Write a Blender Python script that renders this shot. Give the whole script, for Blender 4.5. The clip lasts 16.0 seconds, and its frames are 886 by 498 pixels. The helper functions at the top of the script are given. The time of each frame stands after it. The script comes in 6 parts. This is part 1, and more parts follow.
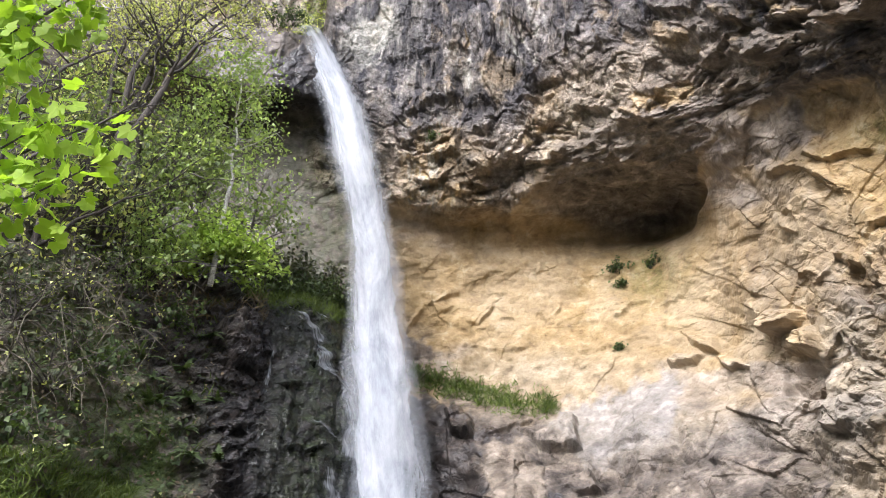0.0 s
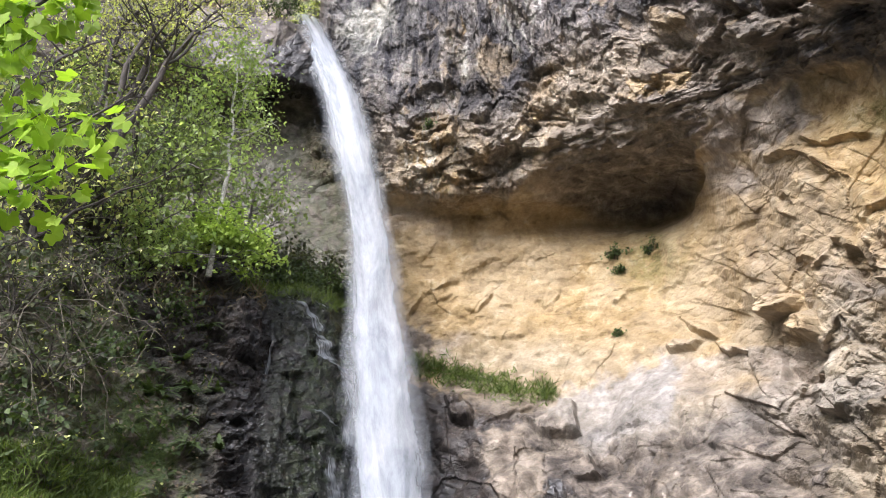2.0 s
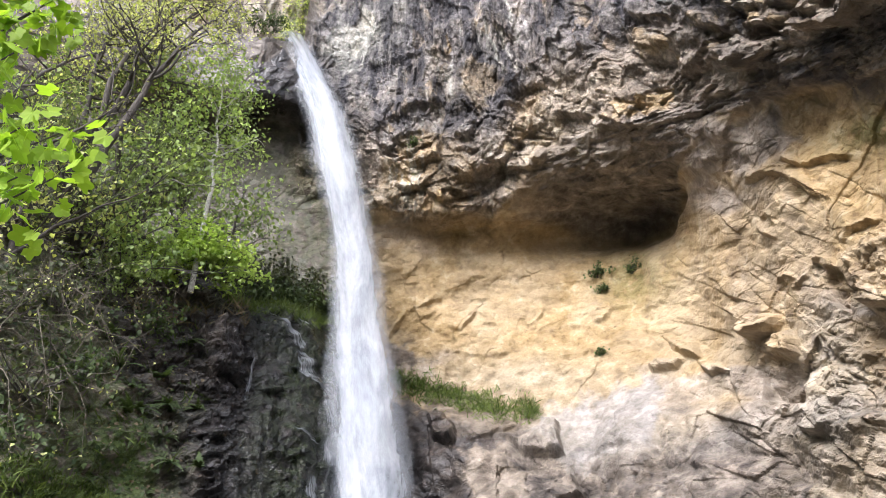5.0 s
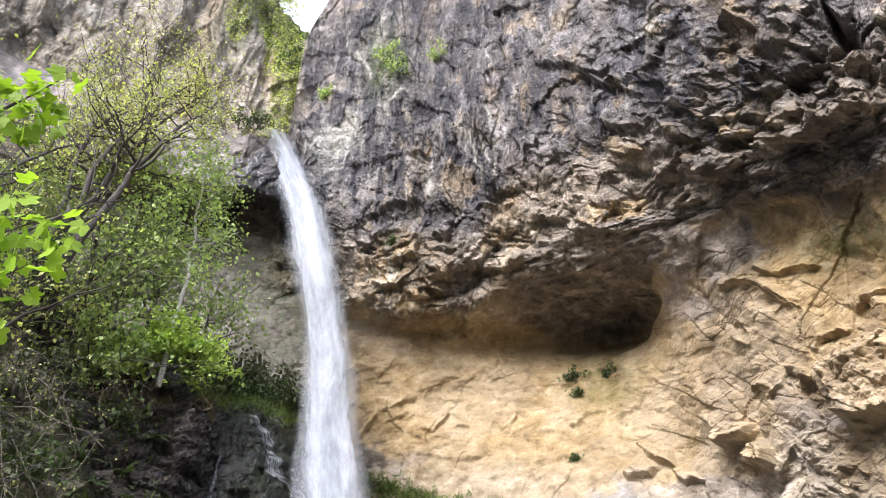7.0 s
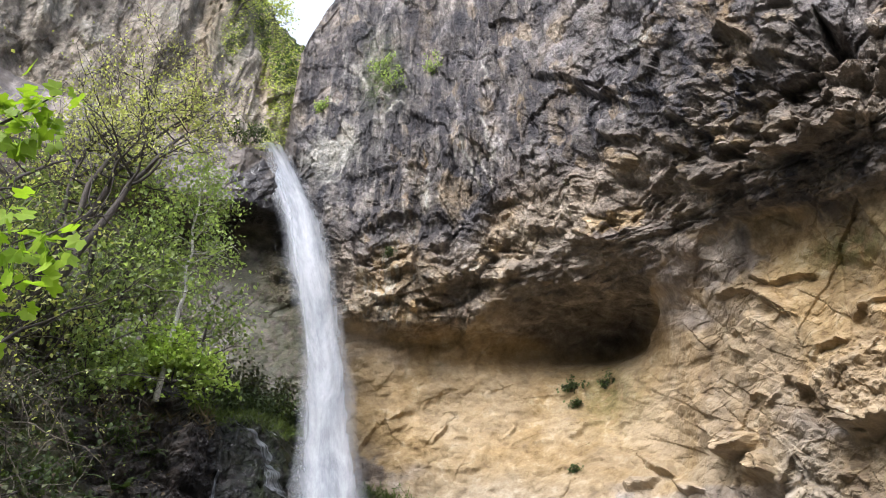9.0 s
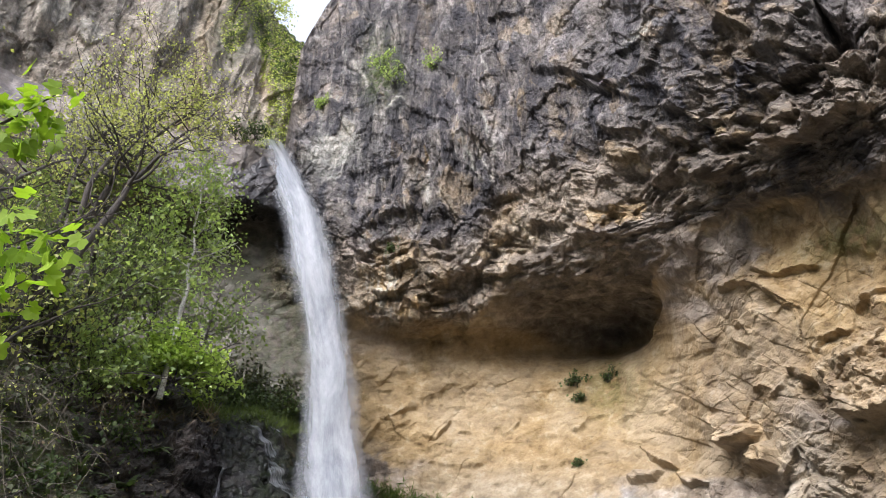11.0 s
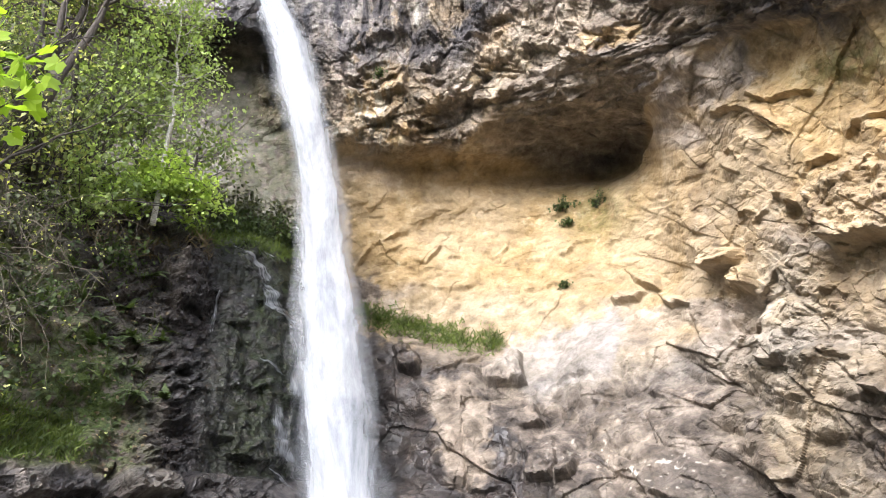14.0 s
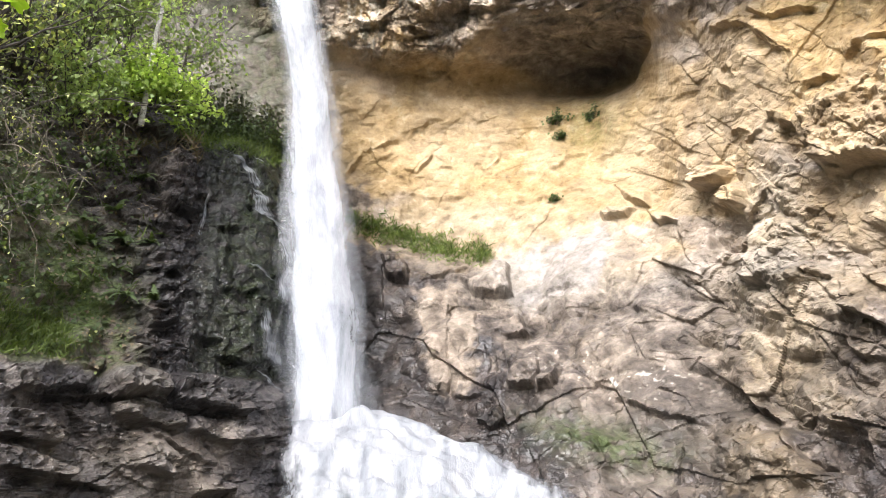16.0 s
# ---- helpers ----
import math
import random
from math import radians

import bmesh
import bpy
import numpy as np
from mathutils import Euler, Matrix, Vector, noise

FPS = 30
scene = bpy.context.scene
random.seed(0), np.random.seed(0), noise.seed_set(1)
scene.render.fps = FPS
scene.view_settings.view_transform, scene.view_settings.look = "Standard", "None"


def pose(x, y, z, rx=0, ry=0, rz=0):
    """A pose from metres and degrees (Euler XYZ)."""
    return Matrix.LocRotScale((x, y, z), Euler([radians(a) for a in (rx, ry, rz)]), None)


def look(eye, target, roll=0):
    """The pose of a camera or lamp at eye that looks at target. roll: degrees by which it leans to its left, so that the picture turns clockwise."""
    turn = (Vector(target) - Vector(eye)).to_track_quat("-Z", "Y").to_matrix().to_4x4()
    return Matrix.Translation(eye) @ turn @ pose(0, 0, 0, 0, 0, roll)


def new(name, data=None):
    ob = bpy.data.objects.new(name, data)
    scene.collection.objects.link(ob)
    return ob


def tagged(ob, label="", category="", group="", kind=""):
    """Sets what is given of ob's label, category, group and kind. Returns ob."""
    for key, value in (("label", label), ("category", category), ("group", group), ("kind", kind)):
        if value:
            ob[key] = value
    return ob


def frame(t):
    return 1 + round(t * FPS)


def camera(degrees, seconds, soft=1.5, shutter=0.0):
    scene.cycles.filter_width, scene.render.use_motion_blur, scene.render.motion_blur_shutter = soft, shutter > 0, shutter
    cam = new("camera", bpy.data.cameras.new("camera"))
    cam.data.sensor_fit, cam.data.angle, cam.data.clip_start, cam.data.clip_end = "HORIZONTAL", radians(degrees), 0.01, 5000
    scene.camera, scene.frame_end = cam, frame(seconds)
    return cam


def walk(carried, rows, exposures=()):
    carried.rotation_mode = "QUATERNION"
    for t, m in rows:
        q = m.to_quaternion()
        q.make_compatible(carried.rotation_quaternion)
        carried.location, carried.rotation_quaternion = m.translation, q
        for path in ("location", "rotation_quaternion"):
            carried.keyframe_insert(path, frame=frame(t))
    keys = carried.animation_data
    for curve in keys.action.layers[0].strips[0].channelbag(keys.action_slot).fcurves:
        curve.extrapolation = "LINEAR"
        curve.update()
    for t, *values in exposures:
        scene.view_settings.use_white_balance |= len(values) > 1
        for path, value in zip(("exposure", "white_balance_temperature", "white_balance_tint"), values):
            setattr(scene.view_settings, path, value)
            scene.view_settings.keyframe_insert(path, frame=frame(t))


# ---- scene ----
# The camera: held at one spot on the stream bank, tilted up the fall and down again.
cam = camera(55.07, 16.0, soft=0.65)
TURNS = [  # seconds, turn to the left, tilt up, lean, in degrees
    (0, 0.98, 29.13, 0.88),
    (0.5, 0.97, 28.82, 0.67),
    (1, 0.93, 28.65, 0.38),
    (1.5, 0.90, 28.44, 0.27),
    (2, 0.83, 28.33, 0.24),
    (2.5, 0.66, 28.15, 0.18),
    (3, 0.51, 27.85, -0.10),
    (3.2, 0.53, 27.75, -0.14),
    (5.3, -0.96, 30.25, 0.21),
    (5.5, -1.49, 30.82, 0.46),
    (6, -1.99, 32.58, 0.93),
    (6.5, -2.10, 34.62, 0.77),
    (7, -2.28, 36.22, 0.67),
    (7.5, -2.34, 37.15, 0.85),
    (8, -2.36, 37.27, 0.57),
    (8.5, -2.45, 36.99, 0.28),
    (10.8, -2.37, 37.13, -0.39),
    (11, -2.36, 36.69, -0.43),
    (11.5, -2.50, 35.37, -0.52),
    (12, -2.67, 33.72, -0.67),
    (12.5, -2.55, 31.88, -0.70),
    (13, -2.51, 29.57, -0.89),
    (13.5, -2.69, 27.18, -1.03),
    (14, -2.99, 25.01, -0.87),
    (14.5, -3.34, 23.26, -0.53),
    (15, -3.64, 21.81, -0.29),
    (15.5, -3.71, 20.46, 0.04),
    (16, -3.71, 18.96, 0.54),
]
EXPOSURES = [(0, 1.4, 5800, 13), (3.2, 1.42, 5800, 13), (5.5, 1.5, 5800, 13), (7, 1.44, 5750, 13), (8.7, 1.1, 5800, 12), (11, 0.98, 5800, 13), (12.2, 1.2, 5800, 13), (13, 1.52, 5850, 13), (14.2, 1.72, 5950, 12), (16, 1.78, 6050, 12)]
def sway(t):
    """The camera drifts a little to the right and down while it tilts."""
    return float(np.interp(t, [0, 6, 11, 16], [-0.03, 0.0, 0.0, 0.026])), float(np.interp(t, [0, 11, 16], [0.0, 0.0, -0.02]))


rows = []
for t, turn, tilt, lean in TURNS:
    x, z = sway(t)
    rows.append((t, pose(x, 0.0, 1.6 + z, 90 + tilt - math.degrees(z / 17), 0, turn + math.degrees(x / 17)) @ pose(0, 0, 0, 0, 0, lean)))
walk(cam, rows, exposures=EXPOSURES)

# ---- world and sun ----
SUN_TURN, SUN_HEIGHT = 209.0, 36.0   # compass direction that the light comes from (0 = ahead, 90 = right), height
world = bpy.data.worlds.new("world")
scene.world = world
world.use_nodes = True
wn = world.node_tree
sky = wn.nodes.new("ShaderNodeTexSky")
sky.sky_type, sky.sun_disc = "NISHITA", False
sky.sun_elevation, sky.sun_rotation = radians(SUN_HEIGHT), radians(SUN_TURN)
sky.air_density, sky.dust_density, sky.ozone_density = 0.6, 10.0, 1.0
cloud = wn.nodes.new("ShaderNodeMix")          # thin bright cloud over the whole sky
cloud.data_type = "RGBA"
cloud.inputs[0].default_value, cloud.inputs[7].default_value = 0.55, (5.6, 5.7, 5.9, 1)
wn.links.new(sky.outputs[0], cloud.inputs[6])
wn.nodes["Background"].inputs["Strength"].default_value = 0.165
wn.links.new(cloud.outputs[2], wn.nodes["Background"].inputs["Color"])
sun = new("sun", bpy.data.lights.new("sun", "SUN"))
sun.data.energy, sun.data.angle, sun.data.color = 2.0, radians(34), (1.0, 0.98, 0.95)
a, h = radians(SUN_TURN), radians(SUN_HEIGHT)
sun.matrix_world = look((0, 0, 60), (-math.sin(a) * math.cos(h), -math.cos(a) * math.cos(h), 60 - math.sin(h)))

# ---- arithmetic for rock surfaces ----
def rnd(i, j, seed):
    """A repeatable number in 0..1 for each pair of whole numbers."""
    n = (i.astype(np.int64) * 374761393 + j.astype(np.int64) * 668265263 + seed * 1442695041) & 0xFFFFFFFF
    n = ((n ^ (n >> 13)) * 1274126177) & 0xFFFFFFFF
    n = ((n ^ (n >> 16)) * 2246822519) & 0xFFFFFFFF
    return ((n ^ (n >> 15)) & 0xFFFFFF) / float(0x1000000)


def vnoise(u, v, seed):
    i, j = np.floor(u), np.floor(v)
    fu, fv = u - i, v - j
    fu, fv = fu * fu * (3 - 2 * fu), fv * fv * (3 - 2 * fv)
    a, b = rnd(i, j, seed), rnd(i + 1, j, seed)
    c, d = rnd(i, j + 1, seed), rnd(i + 1, j + 1, seed)
    return (a * (1 - fu) + b * fu) * (1 - fv) + (c * (1 - fu) + d * fu) * fv - 0.5


def fbm(u, v, seed, octaves=4):
    out, amp = 0 * u, 1.0
    for k in range(octaves):
        out = out + amp * vnoise(u * 2 ** k + 17.3 * k, v * 2 ** k - 9.1 * k, seed + k)
        amp *= 0.5
    return out


def facets(u, v, su, sv, turn, seed, slope=0.9, sharp=1.0):
    """Broken rock: each cell is a tilted plane of its own, stepped from its neighbours (sharp=1) or meeting them in creases (0). Returns the relief (about -0.5..0.5), the distance to the cell's edge and a tone for each cell."""
    c, s = math.cos(radians(turn)), math.sin(radians(turn))
    p, q = (c * u + s * v) / su, (c * v - s * u) / sv
    i0, j0 = np.floor(p), np.floor(q)
    best, second, relief, tone = np.full(u.shape, 9.0), np.full(u.shape, 9.0), np.zeros(u.shape), np.zeros(u.shape)
    crown = np.full(u.shape, -9.0)
    for di in (-1, 0, 1):
        for dj in (-1, 0, 1):
            i, j = i0 + di, j0 + dj
            du, dv = p - i - rnd(i, j, seed), q - j - rnd(i, j, seed + 1)
            d = du * du + dv * dv
            level, lean = rnd(i, j, seed + 2), rnd(i, j, seed + 3)
            hgt = 0.65 * (level - 0.5) + slope * ((lean - 0.5) * du + (rnd(i, j, seed + 4) - 0.6) * dv)
            crown = np.maximum(crown, 0.8 * level + 0.8 * slope * ((lean - 0.5) * du + (rnd(i, j, seed + 4) - 0.5) * dv) - 0.8 * d)
            near = d < best
            second = np.where(near, best, np.minimum(second, d))
            relief, best, tone = np.where(near, hgt, relief), np.where(near, d, best), np.where(near, (lean * 7.3 + level) % 1.0, tone)
    return sharp * relief + (1 - sharp) * 1.2 * (crown - 0.55), np.sqrt(second) - np.sqrt(best), tone


def broken(u, v, size, aspect, turn, seed, levels=3, fade=0.45, sharp=0.5):
    """Broken rock at several sizes: relief, and the tone of the faces."""
    out, tones, amp = 0 * u, 0 * u, 1.0
    wu, wv = fbm(u / size * 0.8, v / size * 0.8, seed + 50, 3), fbm(u / size * 0.8, v / size * 0.8, seed + 60, 3)
    for k in range(levels):
        f, edge, tone = facets(u + 0.10 * size * wu + 0.12 * size * out, v + 0.10 * size * wv - 0.12 * size * out, size, size * aspect, turn * (-0.7) ** k, seed + 7 * k, 1.7, sharp)
        out = out + amp * (f - 0.03 * sharp * (1 - step(edge, 0.0, 0.07)))
        tones = tones + (tone - 0.5) * (0.6 if k else 0.8)
        amp *= fade
        size *= 0.42
    return out, tones


def step(x, a, b):
    t = np.clip((x - a) / (b - a), 0, 1)
    return t * t * (3 - 2 * t)


def spot(az, el, a, e, ra, re, turn=0.0):
    """A soft oval patch, 1 in its middle."""
    c, s = math.cos(radians(turn)), math.sin(radians(turn))
    x, y = az - a, el - e
    return np.exp(-(((c * x + s * y) / ra) ** 2 + ((c * y - s * x) / re) ** 2))


def blur(g, n, axis, times=2):
    for _ in range(times):
        pad = [(0, 0), (0, 0)]
        pad[axis] = (n, n)
        c = np.cumsum(np.pad(g, pad, mode="edge"), axis=axis)
        c = np.insert(c, 0, 0, axis=axis)
        k = 2 * n + 1
        g = (np.take(c, range(k, c.shape[axis]), axis) - np.take(c, range(0, c.shape[axis] - k), axis)) / k
    return g


EYE = 1.6
SPACING = 17.0 * math.pi / 180   # metres along the rock for one degree, about


def loft(profiles, az, el, soft):
    """Distance from the camera's spot, by bearing and height angle, between upright profiles of (height angle,
    distance) shaped to fit its view.
    """
    keys = sorted(profiles)
    cols = np.stack([np.interp(el, [p[0] for p in profiles[k]], [p[1] for p in profiles[k]]) for k in keys])
    w = np.interp(az, keys, range(len(keys)))
    i = np.clip(np.floor(w).astype(int), 0, len(keys) - 2)
    f = (w - i)[:, None]
    g = cols[i] * (1 - f) + cols[i + 1] * f
    return blur(blur(g, soft, 0), soft, 1)


class Rock:
    """A rock mass: a smooth form by bearing and height angle, with its relief standing out partly square to it, partly
    towards the camera.
    """
    def __init__(self, az, el, reach, relief, wide=24):
        self.az, self.el = az, el
        a, e = np.radians(az)[:, None], np.radians(el)[None, :]
        place = lambda r: np.stack([r * np.sin(a), r * np.cos(a), EYE + r * np.tan(e)], -1)
        form = place(blur(blur(reach, wide, 0), wide, 1))
        out = np.cross(np.gradient(form, axis=0), np.gradient(form, axis=1))
        out /= np.maximum(np.linalg.norm(out, axis=-1, keepdims=True), 1e-9)
        out = out + 0.8 * np.stack([-np.sin(a) + 0 * e, -np.cos(a) + 0 * e, -0.3 + 0 * a + 0 * e], -1)     # turned towards the camera, so the relief folds over less in its view
        out /= np.linalg.norm(out, axis=-1, keepdims=True)
        self.out = out
        relief = 0.75 * relief + 0.25 * blur(blur(relief, 1, 0, 1), 1, 1, 1)
        self.form = place(reach) + out * relief[..., None]

    def at(self, a, e, away=0.0):
        """The point of the rock near that bearing and height angle, moved away from the rock by so much."""
        i, j = np.interp(a, self.az, np.arange(len(self.az))), np.interp(e, self.el, np.arange(len(self.el)))
        i0, j0 = int(min(i, len(self.az) - 2)), int(min(j, len(self.el) - 2))
        fi, fj = i - i0, j - j0
        g = self.form[i0:i0 + 2, j0:j0 + 2] + away * self.out[i0:i0 + 2, j0:j0 + 2]
        p = (g[0, 0] * (1 - fi) + g[1, 0] * fi) * (1 - fj) + (g[0, 1] * (1 - fi) + g[1, 1] * fi) * fj
        return Vector(p.tolist())


def rock_mesh(name, rock, tops, back, layers, material):
    """Makes the mesh of a rock mass. Above the height tops(az) it turns back into a plateau and a hillside."""
    az, el, co = rock.az, rock.el, rock.form
    top = tops(az)
    last = np.round(np.interp(np.minimum(el[-1], top), el, np.arange(len(el)))).astype(int)
    over = np.arange(len(el))[None, :] > last[:, None]
    crest = co[np.arange(len(az)), last]
    co = np.where(over[..., None], crest[:, None, :], co)
    a = np.radians(az)
    ahead = np.stack([np.sin(a), np.cos(a), 0 * a], -1)
    rough = 0.5 * fbm(az * 0.4, az * 0.1, 77)
    rows = [co]
    for dr, dz in back:
        p = crest + ahead * (dr * (1 + 0.3 * rough))[:, None]
        p[:, 2] = np.maximum(p[:, 2] + dz + rough * min(dr, 3) * 0.4, -3.0) if dz > -90 else -3.0
        rows.append(p[:, None, :])
    co = np.concatenate(rows, 1)
    n, m = co.shape[:2]
    idx = np.arange(n * m).reshape(n, m)
    q = np.stack([idx[:-1, :-1], idx[1:, :-1], idx[1:, 1:], idx[:-1, 1:]], -1)
    flat = np.zeros((n - 1, m - 1), bool)      # rows that fall together above the top
    flat[:, :len(el) - 1] = over[:-1, :-1] & over[1:, :-1] & over[:-1, 1:] & over[1:, 1:]
    q = q[~flat].reshape(-1, 4)
    me = bpy.data.meshes.new(name)
    me.vertices.add(n * m)
    me.vertices.foreach_set("co", co.astype(np.float32).ravel())
    me.loops.add(q.size)
    me.loops.foreach_set("vertex_index", q.astype(np.int32).ravel())
    me.polygons.add(len(q))
    me.polygons.foreach_set("loop_start", np.arange(0, q.size, 4, dtype=np.int32))
    me.update(calc_edges=True)
    me.polygons.foreach_set("use_smooth", np.zeros(len(q), bool))
    for key, g in layers.items():
        full = np.concatenate([np.clip(g, 0, 1)] + [np.clip(g[:, -1:], 0, 1)] * len(back), 1)
        me.attributes.new(key, "FLOAT", "POINT").data.foreach_set("value", full.astype(np.float32).ravel())
    me.materials.append(material)
    return new(name, me)

def along(A, E, points):
    """For each place: how far it lies from a drawn line, on which side of it (left of its way is 1), and how far along it (0 to 1)."""
    total = sum(math.dist(p, q) for p, q in zip(points, points[1:]))
    best, side, run, done = np.full(A.shape, 99.0), np.zeros(A.shape), np.zeros(A.shape), 0.0
    for p, q in zip(points, points[1:]):
        dx, dy = q[0] - p[0], q[1] - p[1]
        n = math.hypot(dx, dy)
        t = np.clip(((A - p[0]) * dx + (E - p[1]) * dy) / (n * n), 0, 1)
        gap = np.hypot(A - p[0] - t * dx, E - p[1] - t * dy)
        near = gap < best
        side = np.where(near, np.sign(dx * (E - p[1]) - dy * (A - p[0])), side)
        run = np.where(near, (done + t * n) / total, run)
        best = np.minimum(gap, best)
        done += n
    return best, side, run


def inside(A, E, points):
    """How deep each place lies within an outline, in degrees (below 0: outside)."""
    gap, odd = along(A, E, points + points[:1])[0], np.zeros(A.shape, bool)
    for p, q in zip(points, points[1:] + points[:1]):
        if p[1] != q[1]:
            odd ^= ((p[1] > E) != (q[1] > E)) & (A < (q[0] - p[0]) * (E - p[1]) / (q[1] - p[1]) + p[0])
    return np.where(odd, gap, -gap)


class Chisel:
    """Single ledges, clefts, blocks and stains worked into a rock's relief and its layers; points are bearing and height angle."""
    def __init__(self, az, el, relief, fray_a, fray_e, layers=None, gain=1.0):
        self.az, self.el, self.relief, self.layers, self.gain = az, el, relief, layers, gain
        self.A, self.E = np.meshgrid(az, el, indexing="ij")
        self.A, self.E = self.A + fray_a, self.E + fray_e
        self.fade = np.clip(1 + 1.3 * fbm(self.A * 1.4, self.E * 1.4, 611, 4), 0.05, 2)

    def window(self, points, margin):
        a, e = [p[0] for p in points], [p[1] for p in points]
        i, j = np.searchsorted(self.az, [min(a) - margin, max(a) + margin]), np.searchsorted(self.el, [min(e) - margin, max(e) + margin])
        w = np.s_[i[0]:i[1], j[0]:j[1]]
        return w, self.A[w], self.E[w]

    def lip(self, out, above, below, *points):
        """A ledge: the rock left of the line stands out and fades back, the rock on the other side is undercut."""
        w, A, E = self.window(points, 2.5)
        gap, side, run = along(A, E, list(points))
        ends = step(np.minimum(run, 1 - run), 0.0, 0.16)
        shape = np.where(side > 0, 0.55 * np.exp(-gap / (0.55 * abs(above))), -0.34 * np.exp(-gap / (0.8 * below)))
        self.relief[w] += self.gain * out * shape * ends * np.clip(gap / 0.13, 0, 1) * self.fade[w]

    def cleft(self, deep, width, *points):
        w, A, E = self.window(points, 1.5)
        gap, side, run = along(A, E, list(points))
        deep, width = 0.3 * self.gain * deep, 0.8 * width
        wide = width * (0.45 + 0.75 * step(np.minimum(run, 1 - run), 0.0, 0.35)) * self.fade[w]
        self.relief[w] -= deep * np.exp(-(gap / np.maximum(wide, 0.03)) ** 2) - 0.25 * deep * np.where(side > 0, np.exp(-gap / 0.7), 0) * step(np.minimum(run, 1 - run), 0.0, 0.2)

    def block(self, out, lean_a, lean_e, *points):
        w, A, E = self.window(points, 1.2)
        deep = inside(A, E, list(points))
        a, e = sum(p[0] for p in points) / len(points), sum(p[1] for p in points) / len(points)
        self.relief[w] += step(deep, -0.10, 0.14) * (0.7 * self.gain * out + lean_a * (A - a) + lean_e * (E - e)) * (0.5 + 0.5 * self.fade[w])

    def paint(self, key, amount, soft, *points):
        w, A, E = self.window(points, 2.0)
        m = step(inside(A, E, list(points)) + 0.7 * (self.fade[w] - 1), -soft, soft)
        self.layers[key][w] = self.layers[key][w] * (1 - m) + amount * m

    def streak(self, key, amount, width, *points):
        w, A, E = self.window(points, 1.5)
        gap, side, run = along(A, E, list(points))
        m = np.exp(-(gap / (width * self.fade[w].clip(0.3))) ** 2) * step(np.minimum(run, 1 - run), 0.0, 0.25)
        if key == "pale":                   # sinter washed clean of the dark stain
            self.layers["stain_shade"][w] *= 1 - m
            self.layers["tone"][w] += 0.5 * m
        self.layers[key][w] = self.layers[key][w] * (1 - m) + amount * m


